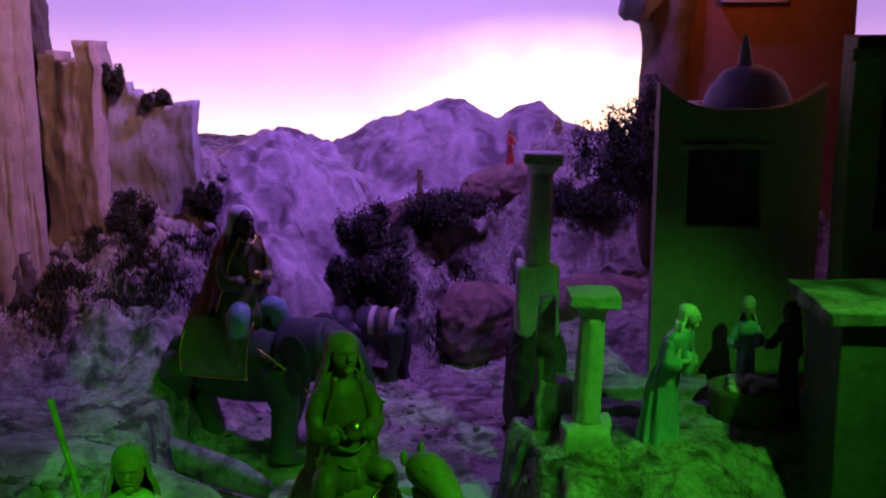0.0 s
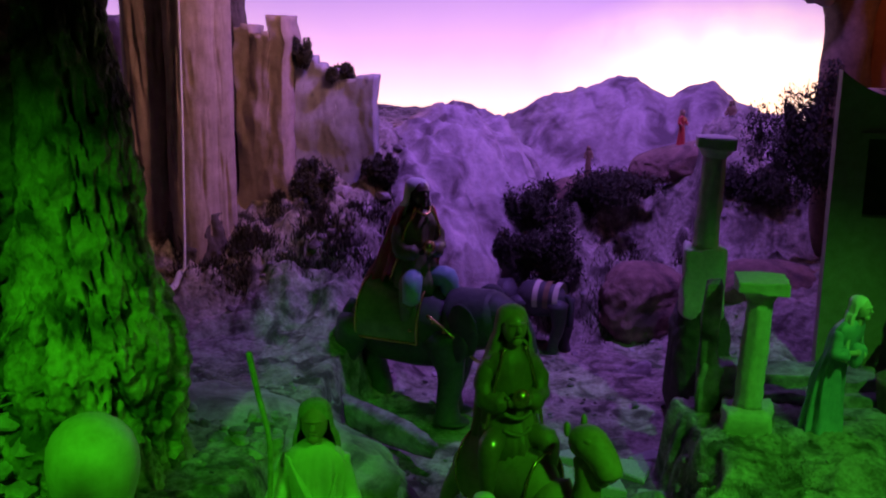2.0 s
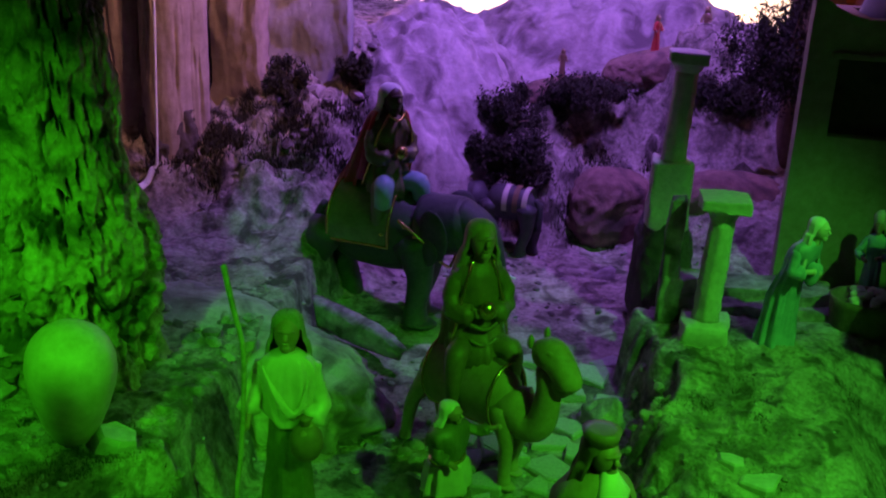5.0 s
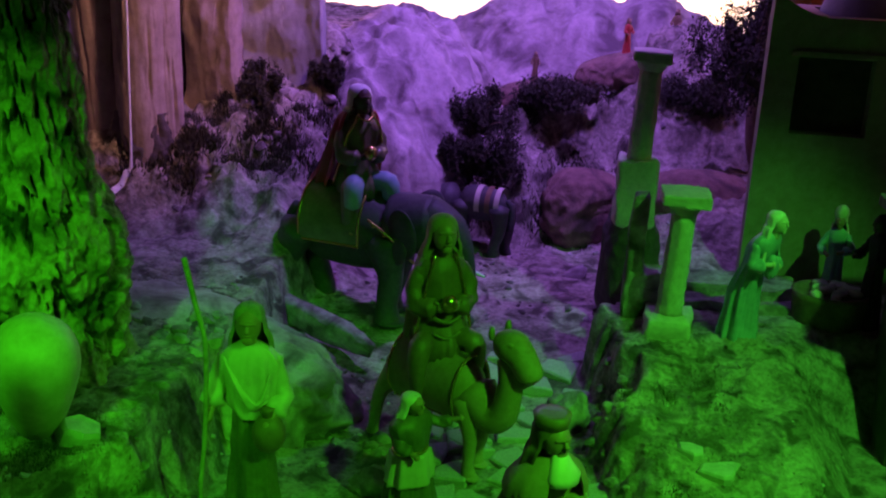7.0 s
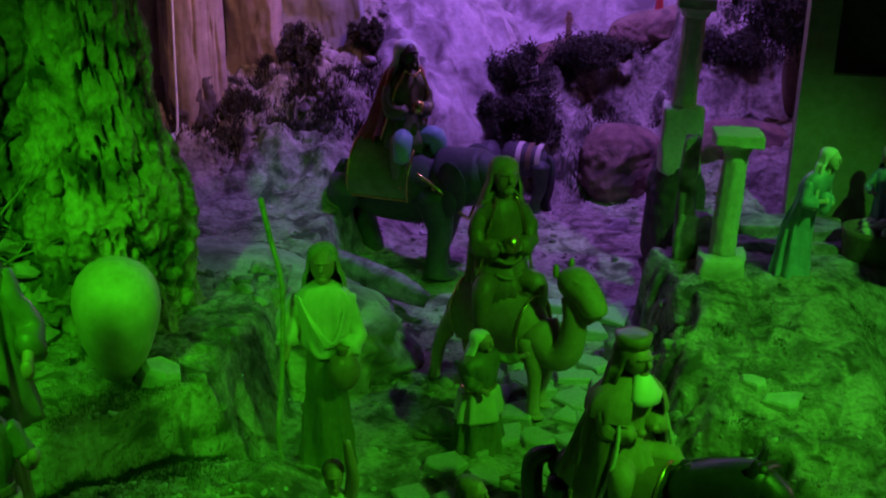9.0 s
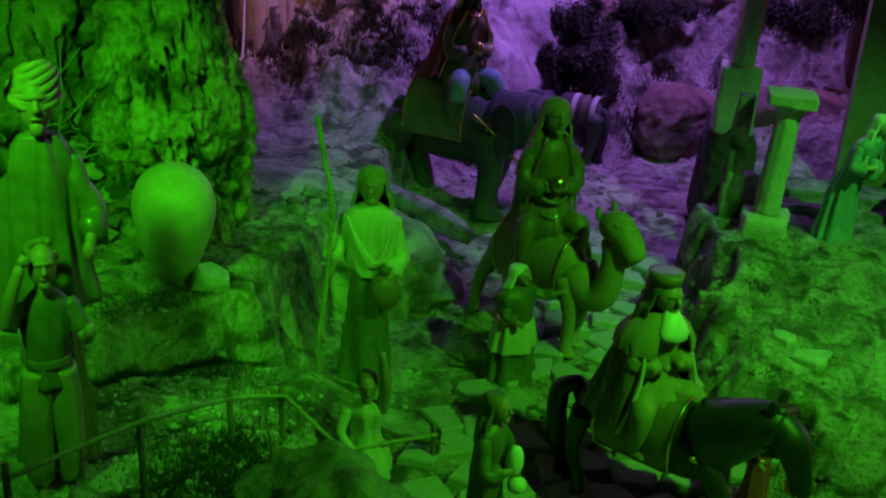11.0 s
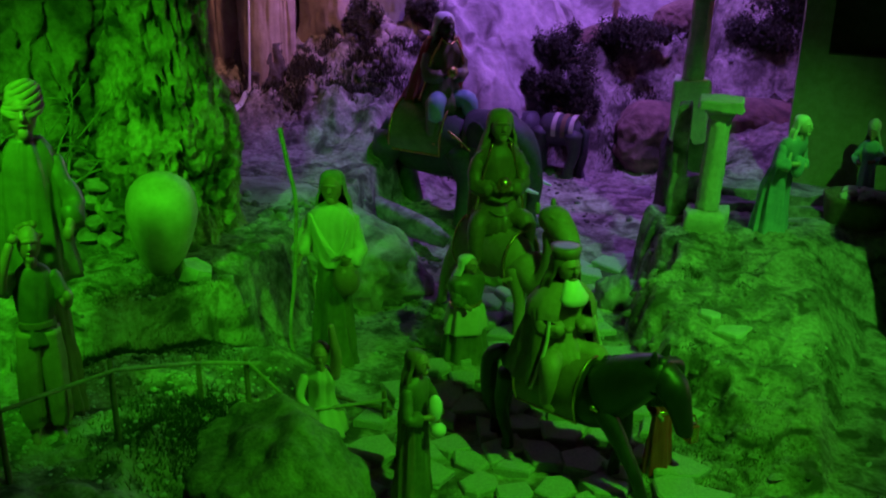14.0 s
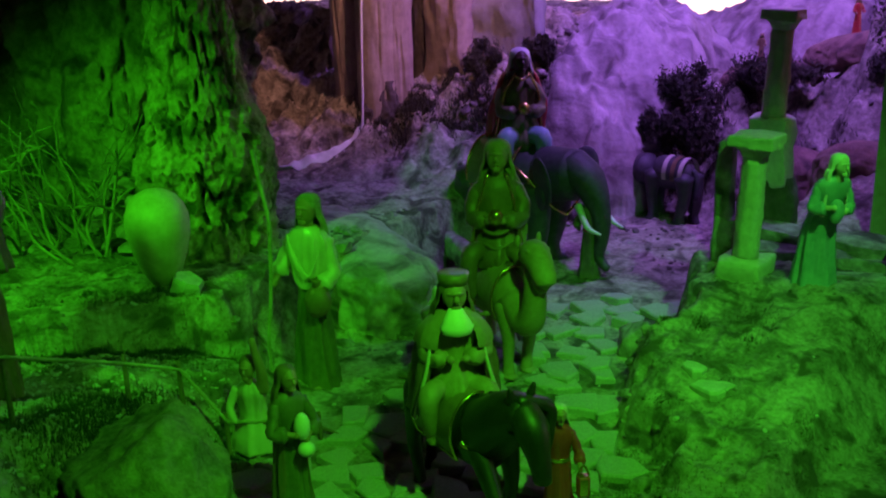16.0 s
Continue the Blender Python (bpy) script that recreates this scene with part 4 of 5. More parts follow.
for k in range(6):
    u = k / 5
    tube(bm, [((-0.095 + 0.03 * u) * H_, -0.058 * H_, (0.80 - 0.05 * u) * H_), ((-0.045 + 0.035 * u) * H_, -0.094 * H_, (0.70 - 0.04 * u) * H_), ((0.015 + 0.03 * u) * H_, -0.095 * H_, (0.60 + 0.015 * u) * H_), ((0.075 + 0.01 * u) * H_, -0.070 * H_, (0.62 + 0.12 * u) * H_)], [0.004 * H_, 0.008 * H_, 0.009 * H_, 0.004 * H_], 3, 8)
ball(bm, (0.080 * H_, -0.090 * H_, 0.490 * H_), (0.068 * H_, 0.062 * H_, 0.082 * H_), 4)
loft(bm, [(0.078 * H_, -0.088 * H_, z * H_, r * H_, r * H_) for z, r in ((0.56, 0.026), (0.585, 0.022), (0.60, 0.032), (0.602, 0.015))], 4, 16)
for sx in (-1, 1):
    ball(bm, (sx * 0.045 * H_, -0.085 * H_, 0.012 * H_), (0.026 * H_, 0.055 * H_, 0.018 * H_), 1)
tube(bm, [(-0.150 * H_, -0.14 * H_, 0.0), (-0.185 * H_, -0.14 * H_, 0.22 * H_), (-0.165 * H_, -0.13 * H_, 0.45 * H_), (-0.155 * H_, -0.125 * H_, 0.62 * H_), (-0.150 * H_, -0.12 * H_, 0.88 * H_), (-0.185 * H_, -0.12 * H_, 1.06 * H_), (-0.215 * H_, -0.12 * H_, 1.22 * H_)], [0.009 * H_, 0.009 * H_, 0.010 * H_, 0.010 * H_, 0.010 * H_, 0.011 * H_, 0.012 * H_], 5, 8)
statue("shepherd_statue", bm, [OLIVE, SKIN, TWIG, CREAM, UMBER, TWIG], pose(-0.279, 0.922, drop(-0.279, 0.922) - 0.003, 0, 0, 10), "painted shepherd statue with cream shawl, water jar and crooked staff")

# the woman by the columns
bm = bmesh.new()
H_ = 0.186
robed(bm, H_, 0, 1, 2, (((-0.11, 0.0, 0.76), (-0.15, -0.06, 0.62), (-0.05, -0.15, 0.64)), ((0.11, 0.0, 0.76), (0.15, -0.06, 0.60), (0.05, -0.15, 0.60))), veil_len=0.36, bow=0.30, slim=1.32)
ball(bm, (0, -0.17 * H_, 0.60 * H_), (0.055 * H_, 0.05 * H_, 0.09 * H_), 0)
statue("woman_statue", bm, [BLUE, CREAM, WHITE], pose(0.268, 1.292, drop(0.268, 1.292) - 0.003, 3, 0, 50), "painted woman statue in white veil and blue-green robe")

# the king on the camel
bm = bmesh.new()
H_, L_, G_ = 0.140, 0.150, 0.034
quadruped(bm, L_, H_, G_, 0.0085, 0, [(-0.42, 0.78, 0.20), (-0.60, 0.62, 0.155), (-0.74, 0.70, 0.128), (-0.79, 0.98, 0.105), (-0.76, 1.18, 0.100)], [(-0.68, 1.28, 0.115), (-0.78, 1.31, 0.142), (-0.89, 1.24, 0.124), (-0.97, 1.14, 0.112), (-0.99, 1.09, 0.098)], (0.10, 0, -0.25, -0.05), hump=0.016)
for s in (-1, 1):
    ball(bm, (s * 0.015, -0.65 * H_, 1.41 * H_), (0.004, 0.004, 0.009), 0, u=8, v=6)
    ball(bm, (s * 0.0125, -0.83 * H_, 1.36 * H_), (0.005, 0.007, 0.004), 0, u=8, v=6)
    ball(bm, (s * 0.007, -1.00 * H_, 1.15 * H_), (0.006, 0.006, 0.006), 0, u=8, v=6)
tube(bm, [(0, -0.82 * H_, 1.14 * H_), (0, -0.90 * H_, 1.06 * H_), (0, -0.955 * H_, 1.035 * H_)], [0.010, 0.010, 0.008], 0, 10)
cloth(bm, L_, H_ + 0.006, G_ + 0.004, -0.052, 0.052, 2, 1.8, 3)
p = bmesh.new()
seat_rider(p, 0, 0.005, 0.008, 0.165, 1, 4, 5, 3)
cloak(p, [(0, 0.010, 0.132, 0.014, 0.014, 0), (0, 0.011, 0.118, 0.028, 0.021, 0.4), (0, 0.013, 0.085, 0.033, 0.026, 0.9), (0, 0.016, 0.045, 0.034, 0.030, 1.2), (0, 0.019, 0.012, 0.036, 0.032, 1.4)], 2, 64, 0.10, 9, cut=0.80)
for sx in (-1, 1):
    tube(p, [(sx * 0.012, -0.008, 0.126), (sx * 0.020, -0.012, 0.100), (sx * 0.028, -0.014, 0.065), (sx * 0.034, -0.012, 0.030)], 0.0020, 3, 8)
for z in (0.035, 0.055, 0.075):
    tube(p, [(x_, -0.022 - 0.006 * math.cos(x_ * 90), z - 0.006 * math.cos(x_ * 90)) for x_ in (-0.016, -0.008, 0, 0.008, 0.016)], 0.0026, 1, 8)
joined(bm, p, pose(0, 0, H_, 0, 0, -30))
statue("camel_rider_statue", bm, [TAN, UMBER, TAN, GOLD, SKIN, TAN], pose(-0.104, 1.105, drop(-0.104, 1.105) - 0.002, 0, 0, heading(0.82, -0.55)), "painted statue of a robed king riding a camel")

# the king on the dark horse
bm = bmesh.new()
H_, L_, G_ = 0.140, 0.172, 0.034
quadruped(bm, L_, H_, G_, 0.0075, 0, [(-0.42, 0.84, 0.24), (-0.62, 1.00, 0.20), (-0.78, 1.10, 0.155), (-0.86, 1.10, 0.13)], [(-0.82, 1.14, 0.115), (-0.94, 1.04, 0.125), (-1.02, 0.88, 0.085), (-1.06, 0.76, 0.068), (-1.06, 0.72, 0.066)], (0.30, 0, 0, -0.2), tail=0.75)
for sx in (-1, 1):
    tube(bm, [(sx * 0.010, -0.80 * H_, 1.20 * H_), (sx * 0.014, -0.82 * H_, 1.32 * H_)], [0.006, 0.002], 0, 8)
for k in range(14):
    u = k / 13
    tube(bm, [(0.006 * (-1) ** k, (-0.34 - 0.50 * u) * H_, (1.04 + 0.18 * u) * H_), (0.024 + 0.003 * (k % 3), (-0.38 - 0.48 * u) * H_, (0.98 + 0.16 * u) * H_), (0.034 - 0.008 * u, (-0.44 - 0.44 * u) * H_, (0.82 + 0.14 * u) * H_), (0.030 - 0.006 * u, (-0.47 - 0.42 * u) * H_, (0.66 + 0.14 * u) * H_)], [0.007, 0.007, 0.0055, 0.002], 0, 8)
tube(bm, [(0, 0.58 * H_, 0.86 * H_), (0, 0.74 * H_, 0.72 * H_), (0, 0.72 * H_, 0.36 * H_), (0, 0.66 * H_, 0.20 * H_)], [0.007, 0.011, 0.011, 0.004], 0, 8)
cloth(bm, L_, H_ + 0.003, G_ + 0.003, -0.035, 0.045, 2, 1.2, 3)
tube(bm, [(s * 0.034, -0.058 + 0.012 * abs(s) ** 2 - 0.012, H_ - 0.030 - 0.016 * (1 - s * s)) for s in (-1, -0.6, -0.2, 0.2, 0.6, 1)], 0.0032, 3, 8)
p = bmesh.new()
seat_rider(p, 0, 0, 0, 0.126, 7, 4, 5, 2, gift=False)
cloak(p, [(0, 0.010, -0.020, 0.045, 0.036, 1), (0, 0.006, 0.014, 0.040, 0.032, 1), (0, 0.003, 0.050, 0.033, 0.026, 0.7), (0, 0.001, 0.074, 0.024, 0.020, 0.4), (0, 0.0, 0.086, 0.012, 0.012, 0)], 2, 56, 0.08, 8, cut=0.72)
cloak(p, [(0, 0.001, 0.056, 0.0345, 0.029, 0.5), (0, 0.001, 0.066, 0.033, 0.028, 0.4), (0, 0.0, 0.077, 0.027, 0.0235, 0.3), (0, -0.001, 0.086, 0.018, 0.017, 0.1), (0, -0.002, 0.093, 0.010, 0.010, 0)], 7, 48, 0.05, 7, cut=0.55)
loft(p, [(0, -0.0190, 0.0690, 0.0060, 0.0040), (0, -0.0200, 0.0720, 0.0130, 0.0075), (0, -0.0185, 0.0790, 0.0150, 0.0085), (0, -0.0160, 0.0870, 0.0105, 0.0075), (0, -0.0125, 0.0965, 0.0060, 0.0060), (0, -0.0115, 0.0985, 0.0030, 0.0030)], 6, 24)
loft(p, [(0, -0.001, 0.1185, 0.0125, 0.0130), (0, -0.001, 0.1295, 0.0142, 0.0148), (0, -0.001, 0.130, 0.009, 0.009)], 2, 18)
for sx in (-1, 1):
    tube(p, [(sx * 0.022, -0.014, 0.066), (sx * 0.027, -0.020, 0.035), (sx * 0.034, -0.020, 0.005), (sx * 0.038, -0.014, -0.022)], [0.0014, 0.0018, 0.0020, 0.0018], 1, 8)
joined(bm, p, pose(0, 0.010, H_ - 0.006, 0, 0, -22) @ Matrix.Diagonal((1.18, 1.18, 1.0, 1)))
statue("horse_rider_statue", bm, [HIDE, CREAM, UMBER, GOLD, SKIN, HAIR, WHITE, TAN], pose(0.050, 0.768, drop(0.05, 0.768) - 0.002, 0, 0, heading(0.90, -0.44)), "painted statue of a white-collared king riding a black horse")

# the king on the elephant
bm = bmesh.new()
H_, L_, G_ = 0.176, 0.172, 0.050
quadruped(bm, L_, H_, G_, 0.0175, 0, [(-0.40, 0.80, 0.25), (-0.58, 0.82, 0.235), (-0.72, 0.84, 0.22)], [(-0.66, 0.90, 0.17), (-0.84, 0.80, 0.155), (-0.97, 0.58, 0.090), (-1.00, 0.36, 0.062), (-0.97, 0.18, 0.048), (-1.06, 0.08, 0.036)], (0.05, -0.04, -0.16, 0.04), tail=0.55)
for s in (-1, 1):
    # ears like leaves, laid back over the shoulder
    ball(bm, (s * 0.046, -0.56 * H_, 0.80 * H_), (0.006, 0.026, 0.040), 0, (12, s * 14, s * 22))
    ball(bm, (s * 0.043, -0.52 * H_, 0.66 * H_), (0.005, 0.016, 0.022), 0, (20, s * 10, s * 22))
    tube(bm, [(s * 0.022, -0.84 * H_, 0.62 * H_), (s * 0.028, -0.97 * H_, 0.46 * H_), (s * 0.026, -1.10 * H_, 0.42 * H_)], [0.006, 0.0045, 0.0015], 5, 8)
    tube(bm, [(s * 0.050, -0.050, H_ - 0.020), (s * 0.046, -0.085, H_ - 0.045), (s * 0.030, -0.105, H_ - 0.075), (0, -0.108, H_ - 0.092)], 0.0022, 3, 8)
    for k in range(3):
        ball(bm, (s * (0.048 - 0.004 * k), -0.058 - 0.014 * k, H_ - 0.028 - 0.013 * k), (0.0038, 0.0038, 0.0038), 3, u=8, v=6)
cloth(bm, L_, H_ + 0.004, G_ + 0.004, -0.034, 0.056, 2, 0.35, 3)
p = bmesh.new()
seat_rider(p, 0, 0, 0, 0.148, 2, 4, 5, 3)
for sx in (-1, 1):
    tube(p, [(sx * 0.013, -0.014, 0.014), (sx * 0.027, -0.036, 0.016), (sx * 0.030, -0.038, -0.010)], [0.0140, 0.0142, 0.0115], 1, 12)
    tube(p, [(sx * 0.010, -0.016, 0.110), (sx * 0.017, -0.018, 0.098), (sx * 0.026, -0.014, 0.080), (sx * 0.031, -0.008, 0.050), (sx * 0.036, 0.008, 0.010)], 0.0019, 3, 8)
tube(p, [(-0.012, -0.018, 0.108), (0, -0.023, 0.101), (0.012, -0.018, 0.108)], 0.0018, 3, 8)
cloak(p, [(0, 0.002, 0.114, 0.015, 0.013, 0), (0, 0.004, 0.104, 0.029, 0.020, 0.4), (0, 0.010, 0.072, 0.036, 0.027, 1), (0, 0.024, 0.032, 0.041, 0.034, 1.3), (0, 0.044, -0.004, 0.046, 0.040, 1.5), (0, 0.058, -0.024, 0.048, 0.042, 1.6)], 6, 72, 0.10, 9, cut=1.05)
joined(bm, p, pose(0, -0.012, H_ + 0.004, 0, 0, -36))
statue("elephant_rider_statue", bm, [GREY, BLUE, OLIVE, GOLD, DARKSKIN, WHITE, RED], pose(-0.306, 1.500, drop(-0.306, 1.50) - 0.004, 0, 0, heading(0.97, -0.22)) @ Matrix.Scale(1.12, 4), "painted statue of a red-cloaked king riding a grey elephant")

# the smaller elephant
bm = bmesh.new()
H_, L_, G_ = 0.122, 0.098, 0.028
quadruped(bm, L_, H_, G_, 0.0110, 0, [(-0.5, 0.75, 0.26), (-0.74, 0.72, 0.24)], [(-0.76, 0.76, 0.22), (-0.95, 0.60, 0.13), (-1.00, 0.30, 0.06), (-1.02, 0.12, 0.045)], (0.1, 0, -0.05, 0.05))
for y in (-0.004, 0.016, 0.034):
    cloth(bm, L_, H_ + 0.002, G_ + 0.001, y - 0.005, y + 0.005, 1 if y == 0.016 else 2, 0.6)
statue("small_elephant_statue", bm, [GREY, UMBER, CREAM], pose(-0.125, 1.79, drop(-0.125, 1.79) - 0.003, 0, 0, heading(-0.93, 0.30)), "small grey elephant statue with striped back cloths")

# the servant beside the camel
bm = bmesh.new()
H_ = 0.150
robed(bm, H_, 0, 1, 2, (((-0.09, 0.0, 0.77), (-0.13, -0.03, 0.64), (-0.10, -0.13, 0.58)), ((0.09, 0.0, 0.77), (0.16, -0.08, 0.72), (0.24, -0.18, 0.76))), veil_len=0.12, slim=1.5, belt=3)
cloak(bm, [(0, 0, z * H_, r * H_, r * 0.85 * H_, 1) for z, r in ((0.30, 0.165), (0.42, 0.150), (0.54, 0.130))], 4, 48, 0.08, 8)
statue("servant_statue", bm, [OLIVE, SKIN, WHITE, GOLD, CREAM], pose(-0.116, 0.985, drop(-0.116, 0.985) - 0.002, 0, 0, 60) @ Matrix.Diagonal((1.28, 1.28, 1.0, 1)), "painted servant statue in green tunic and white cap")

# the woman with a bundle on the path
bm = bmesh.new()
H_ = 0.178
robed(bm, H_, 0, 1, 2, (((-0.09, 0.0, 0.77), (-0.14, -0.05, 0.63), (-0.03, -0.14, 0.62)), ((0.09, 0.0, 0.77), (0.14, -0.05, 0.62), (0.03, -0.14, 0.58))), veil_len=0.20)
ball(bm, (0.01 * H_, -0.13 * H_, 0.66 * H_), (0.050 * H_, 0.045 * H_, 0.085 * H_), 3)
ball(bm, (0.02 * H_, -0.15 * H_, 0.52 * H_), (0.052 * H_, 0.050 * H_, 0.045 * H_), 3)
cloak(bm, [(0, 0.01 * H_, z * H_, rx * H_, ry * H_, 1) for z, rx, ry in ((0.05, 0.138, 0.115), (0.35, 0.108, 0.09), (0.60, 0.100, 0.075), (0.78, 0.108, 0.066))], 4, 48, 0.08, 8, cut=0.75)
statue("mother_statue", bm, [OLIVE, SKIN, HAIR, WHITE, UMBER], pose(-0.088, 0.655, drop(-0.088, 0.655) - 0.002, 0, 0, 72), "painted woman statue in dark cloak carrying a white bundle")

# the kneeling boy by the fence
bm = bmesh.new()
H_ = 0.120
cloak(bm, [(0, y * H_, z * H_, rx * H_, ry * H_, 1) for y, z, rx, ry in ((0.05, 0.0, 0.26, 0.30), (0.05, 0.14, 0.23, 0.26), (0.02, 0.30, 0.16, 0.15), (0.0, 0.45, 0.13, 0.11), (-0.02, 0.60, 0.155, 0.115), (-0.03, 0.68, 0.11, 0.08), (-0.03, 0.73, 0.05, 0.05))], 0, 48, 0.09, 8)
head_of(bm, 0, -0.05 * H_, 0.86 * H_, 0.098 * H_, 1, None, 0.1)
ball(bm, (0, -0.03 * H_, 0.90 * H_), (0.092 * H_, 0.095 * H_, 0.092 * H_), 2)
tube(bm, [(0.13 * H_, -0.02 * H_, 0.62 * H_), (0.15 * H_, -0.08 * H_, 0.84 * H_), (0.12 * H_, -0.12 * H_, 1.06 * H_), (0.10 * H_, -0.13 * H_, 1.20 * H_)], [0.060 * H_, 0.055 * H_, 0.040 * H_, 0.030 * H_], 1)
tube(bm, [(-0.14 * H_, -0.03 * H_, 0.63 * H_), (-0.20 * H_, -0.10 * H_, 0.45 * H_), (-0.10 * H_, -0.20 * H_, 0.34 * H_)], [0.05 * H_, 0.042 * H_, 0.03 * H_], 0)
statue("kneeling_boy_statue", bm, [CREAM, SKIN, HAIR], pose(-0.228, 0.745, drop(-0.228, 0.745) - 0.002, 0, 0, 20), "painted kneeling boy statue in pale tunic, arm raised")

# the lantern bearer by the horse
bm = bmesh.new()
H_ = 0.135
robed(bm, H_, 0, 1, 2, (((-0.09, 0.0, 0.77), (-0.14, -0.03, 0.64), (-0.10, -0.13, 0.56)), ((0.09, 0.0, 0.77), (0.14, -0.06, 0.62), (0.12, -0.20, 0.55))), veil_len=0.12, slim=1.05, belt=3)
box(bm, (0.09 * H_, -0.27 * H_, 0.36 * H_), (0.18 * H_, -0.18 * H_, 0.52 * H_), 4, 0.002)
tube(bm, [(0.09 * H_, -0.225 * H_, 0.52 * H_), (0.135 * H_, -0.225 * H_, 0.60 * H_), (0.18 * H_, -0.225 * H_, 0.52 * H_)], 0.0012, 3, 6)
statue("lantern_bearer_statue", bm, [RED, SKIN, CREAM, GOLD, GOLD], pose(0.158, 0.785, drop(0.158, 0.785) - 0.002, 0, 0, 40), "painted attendant statue in red tunic with brass lantern")

# the attendant in front of the elephant
bm = bmesh.new()
H_ = 0.150
robed(bm, H_, 0, 1, 2, (((-0.09, 0.0, 0.77), (-0.15, -0.03, 0.64), (-0.13, -0.13, 0.60)), ((0.09, 0.0, 0.77), (0.15, -0.04, 0.66), (0.14, -0.14, 0.74))), veil_len=0.14, belt=3)
statue("elephant_keeper_statue", bm, [OLIVE, DARKSKIN, GREY, GOLD], pose(-0.135, 1.455, drop(-0.135, 1.455) - 0.002, 0, 0, 30), "small dark painted keeper statue with gold sash")

# the man and the boy at the cave
bm = bmesh.new()
H_ = 0.345
robed(bm, H_, 0, 1, None, (((-0.09, 0.0, 0.78), (-0.17, -0.06, 0.86), (-0.13, -0.12, 1.06)), ((0.09, 0.0, 0.78), (0.15, -0.05, 0.66), (0.12, -0.14, 0.60))), sleeve=2)
# a wound turban: bands that cross over the crown
ball(bm, (0, 0.006 * H_, 0.955 * H_), (0.066 * H_, 0.072 * H_, 0.050 * H_), 3)
for k in range(6):
    u = k / 5
    tube(bm, [((0.070 - 0.030 * u * u) * H_ * math.cos(a), 0.006 * H_ + (0.075 - 0.030 * u * u) * H_ * math.sin(a), (0.940 + 0.045 * u + 0.022 * math.sin(a + 2.6 * u)) * H_) for a in [2 * math.pi * j / 14 for j in range(15)]], 0.011 * H_, 3, 8)
cloak(bm, [(0, 0, z * H_, rx * H_, ry * H_, 1) for z, rx, ry in ((0.44, 0.150, 0.12), (0.55, 0.128, 0.095), (0.70, 0.118, 0.082), (0.80, 0.100, 0.062), (0.85, 0.060, 0.050))], 2, 64, 0.10, 7)
statue("tall_man_statue", bm, [UMBER, SKIN, OLIVE, TAN], pose(-0.447, 0.555, drop(-0.447, 0.555) - 0.002, 0, 0, 35) @ Matrix.Diagonal((0.74, 0.74, 1.0, 1)), "tall painted man statue with wound turban, arm raised")
bm = bmesh.new()
H_ = 0.228
for sx in (-1, 1):
    cloak(bm, [(sx * x * H_, y * H_, z * H_, r * H_, r * 1.05 * H_, w) for x, y, z, r, w in ((0.062, 0.0, 0.07, 0.046, 1.2), (0.064, -0.004, 0.12, 0.056, 1.2), (0.060, -0.012, 0.27, 0.060, 0.9), (0.052, -0.006, 0.40, 0.066, 0.7), (0.042, 0.0, 0.52, 0.066, 0.4))], 2, 36, 0.08, 6)
    tube(bm, [(sx * 0.062 * H_, 0.004 * H_, 0.12 * H_), (sx * 0.062 * H_, 0.006 * H_, 0.035 * H_), (sx * 0.068 * H_, -0.07 * H_, 0.016 * H_)], [0.024 * H_, 0.022 * H_, 0.020 * H_], 1, 10)
cloak(bm, [(0, 0, z * H_, rx * H_, ry * H_, w) for z, rx, ry, w in ((0.46, 0.104, 0.084, 1.1), (0.53, 0.090, 0.070, 0.8), (0.56, 0.082, 0.064, 0.3), (0.66, 0.094, 0.068, 0.6), (0.745, 0.100, 0.062, 0.4), (0.79, 0.074, 0.050, 0.2), (0.815, 0.036, 0.034, 0))], 0, 56, 0.09, 8)
cloak(bm, [(0, 0, 0.535 * H_, 0.091 * H_, 0.072 * H_, 0.3), (0, 0, 0.565 * H_, 0.088 * H_, 0.069 * H_, 0.3)], 4, 36, 0.04)
head_of(bm, 0, -0.01 * H_, 0.905 * H_, 0.070 * H_, 1, None, 0.1)
for k in range(26):
    a, b_ = 2.4 * k, 0.15 + 0.85 * ((k * 0.618) % 1)
    ball(bm, (0.052 * H_ * math.cos(a) * math.sqrt(1 - b_ * b_ * 0.7), (0.016 + 0.050 * math.sin(a) * math.sqrt(1 - b_ * b_ * 0.7)) * H_, (0.915 + 0.058 * b_) * H_), (0.020 * H_, 0.020 * H_, 0.018 * H_), 3, u=8, v=6)
sleeve_of(bm, [(-0.085 * H_, 0, 0.755 * H_), (-0.125 * H_, -0.03 * H_, 0.735 * H_), (-0.150 * H_, -0.06 * H_, 0.715 * H_)], [0.036 * H_, 0.038 * H_, 0.040 * H_], 0)
tube(bm, [(-0.150 * H_, -0.06 * H_, 0.715 * H_), (-0.130 * H_, -0.09 * H_, 0.82 * H_), (-0.085 * H_, -0.085 * H_, 0.925 * H_)], [0.030 * H_, 0.026 * H_, 0.020 * H_], 1, 12)
ball(bm, (-0.068 * H_, -0.082 * H_, 0.945 * H_), (0.026 * H_, 0.016 * H_, 0.020 * H_), 1, u=12, v=8)
sleeve_of(bm, [(0.085 * H_, 0, 0.755 * H_), (0.115 * H_, -0.01 * H_, 0.71 * H_), (0.130 * H_, -0.02 * H_, 0.66 * H_)], [0.036 * H_, 0.038 * H_, 0.040 * H_], 0)
tube(bm, [(0.130 * H_, -0.02 * H_, 0.66 * H_), (0.145 * H_, -0.07 * H_, 0.64 * H_), (0.150 * H_, -0.13 * H_, 0.68 * H_)], [0.028 * H_, 0.025 * H_, 0.020 * H_], 1, 12)
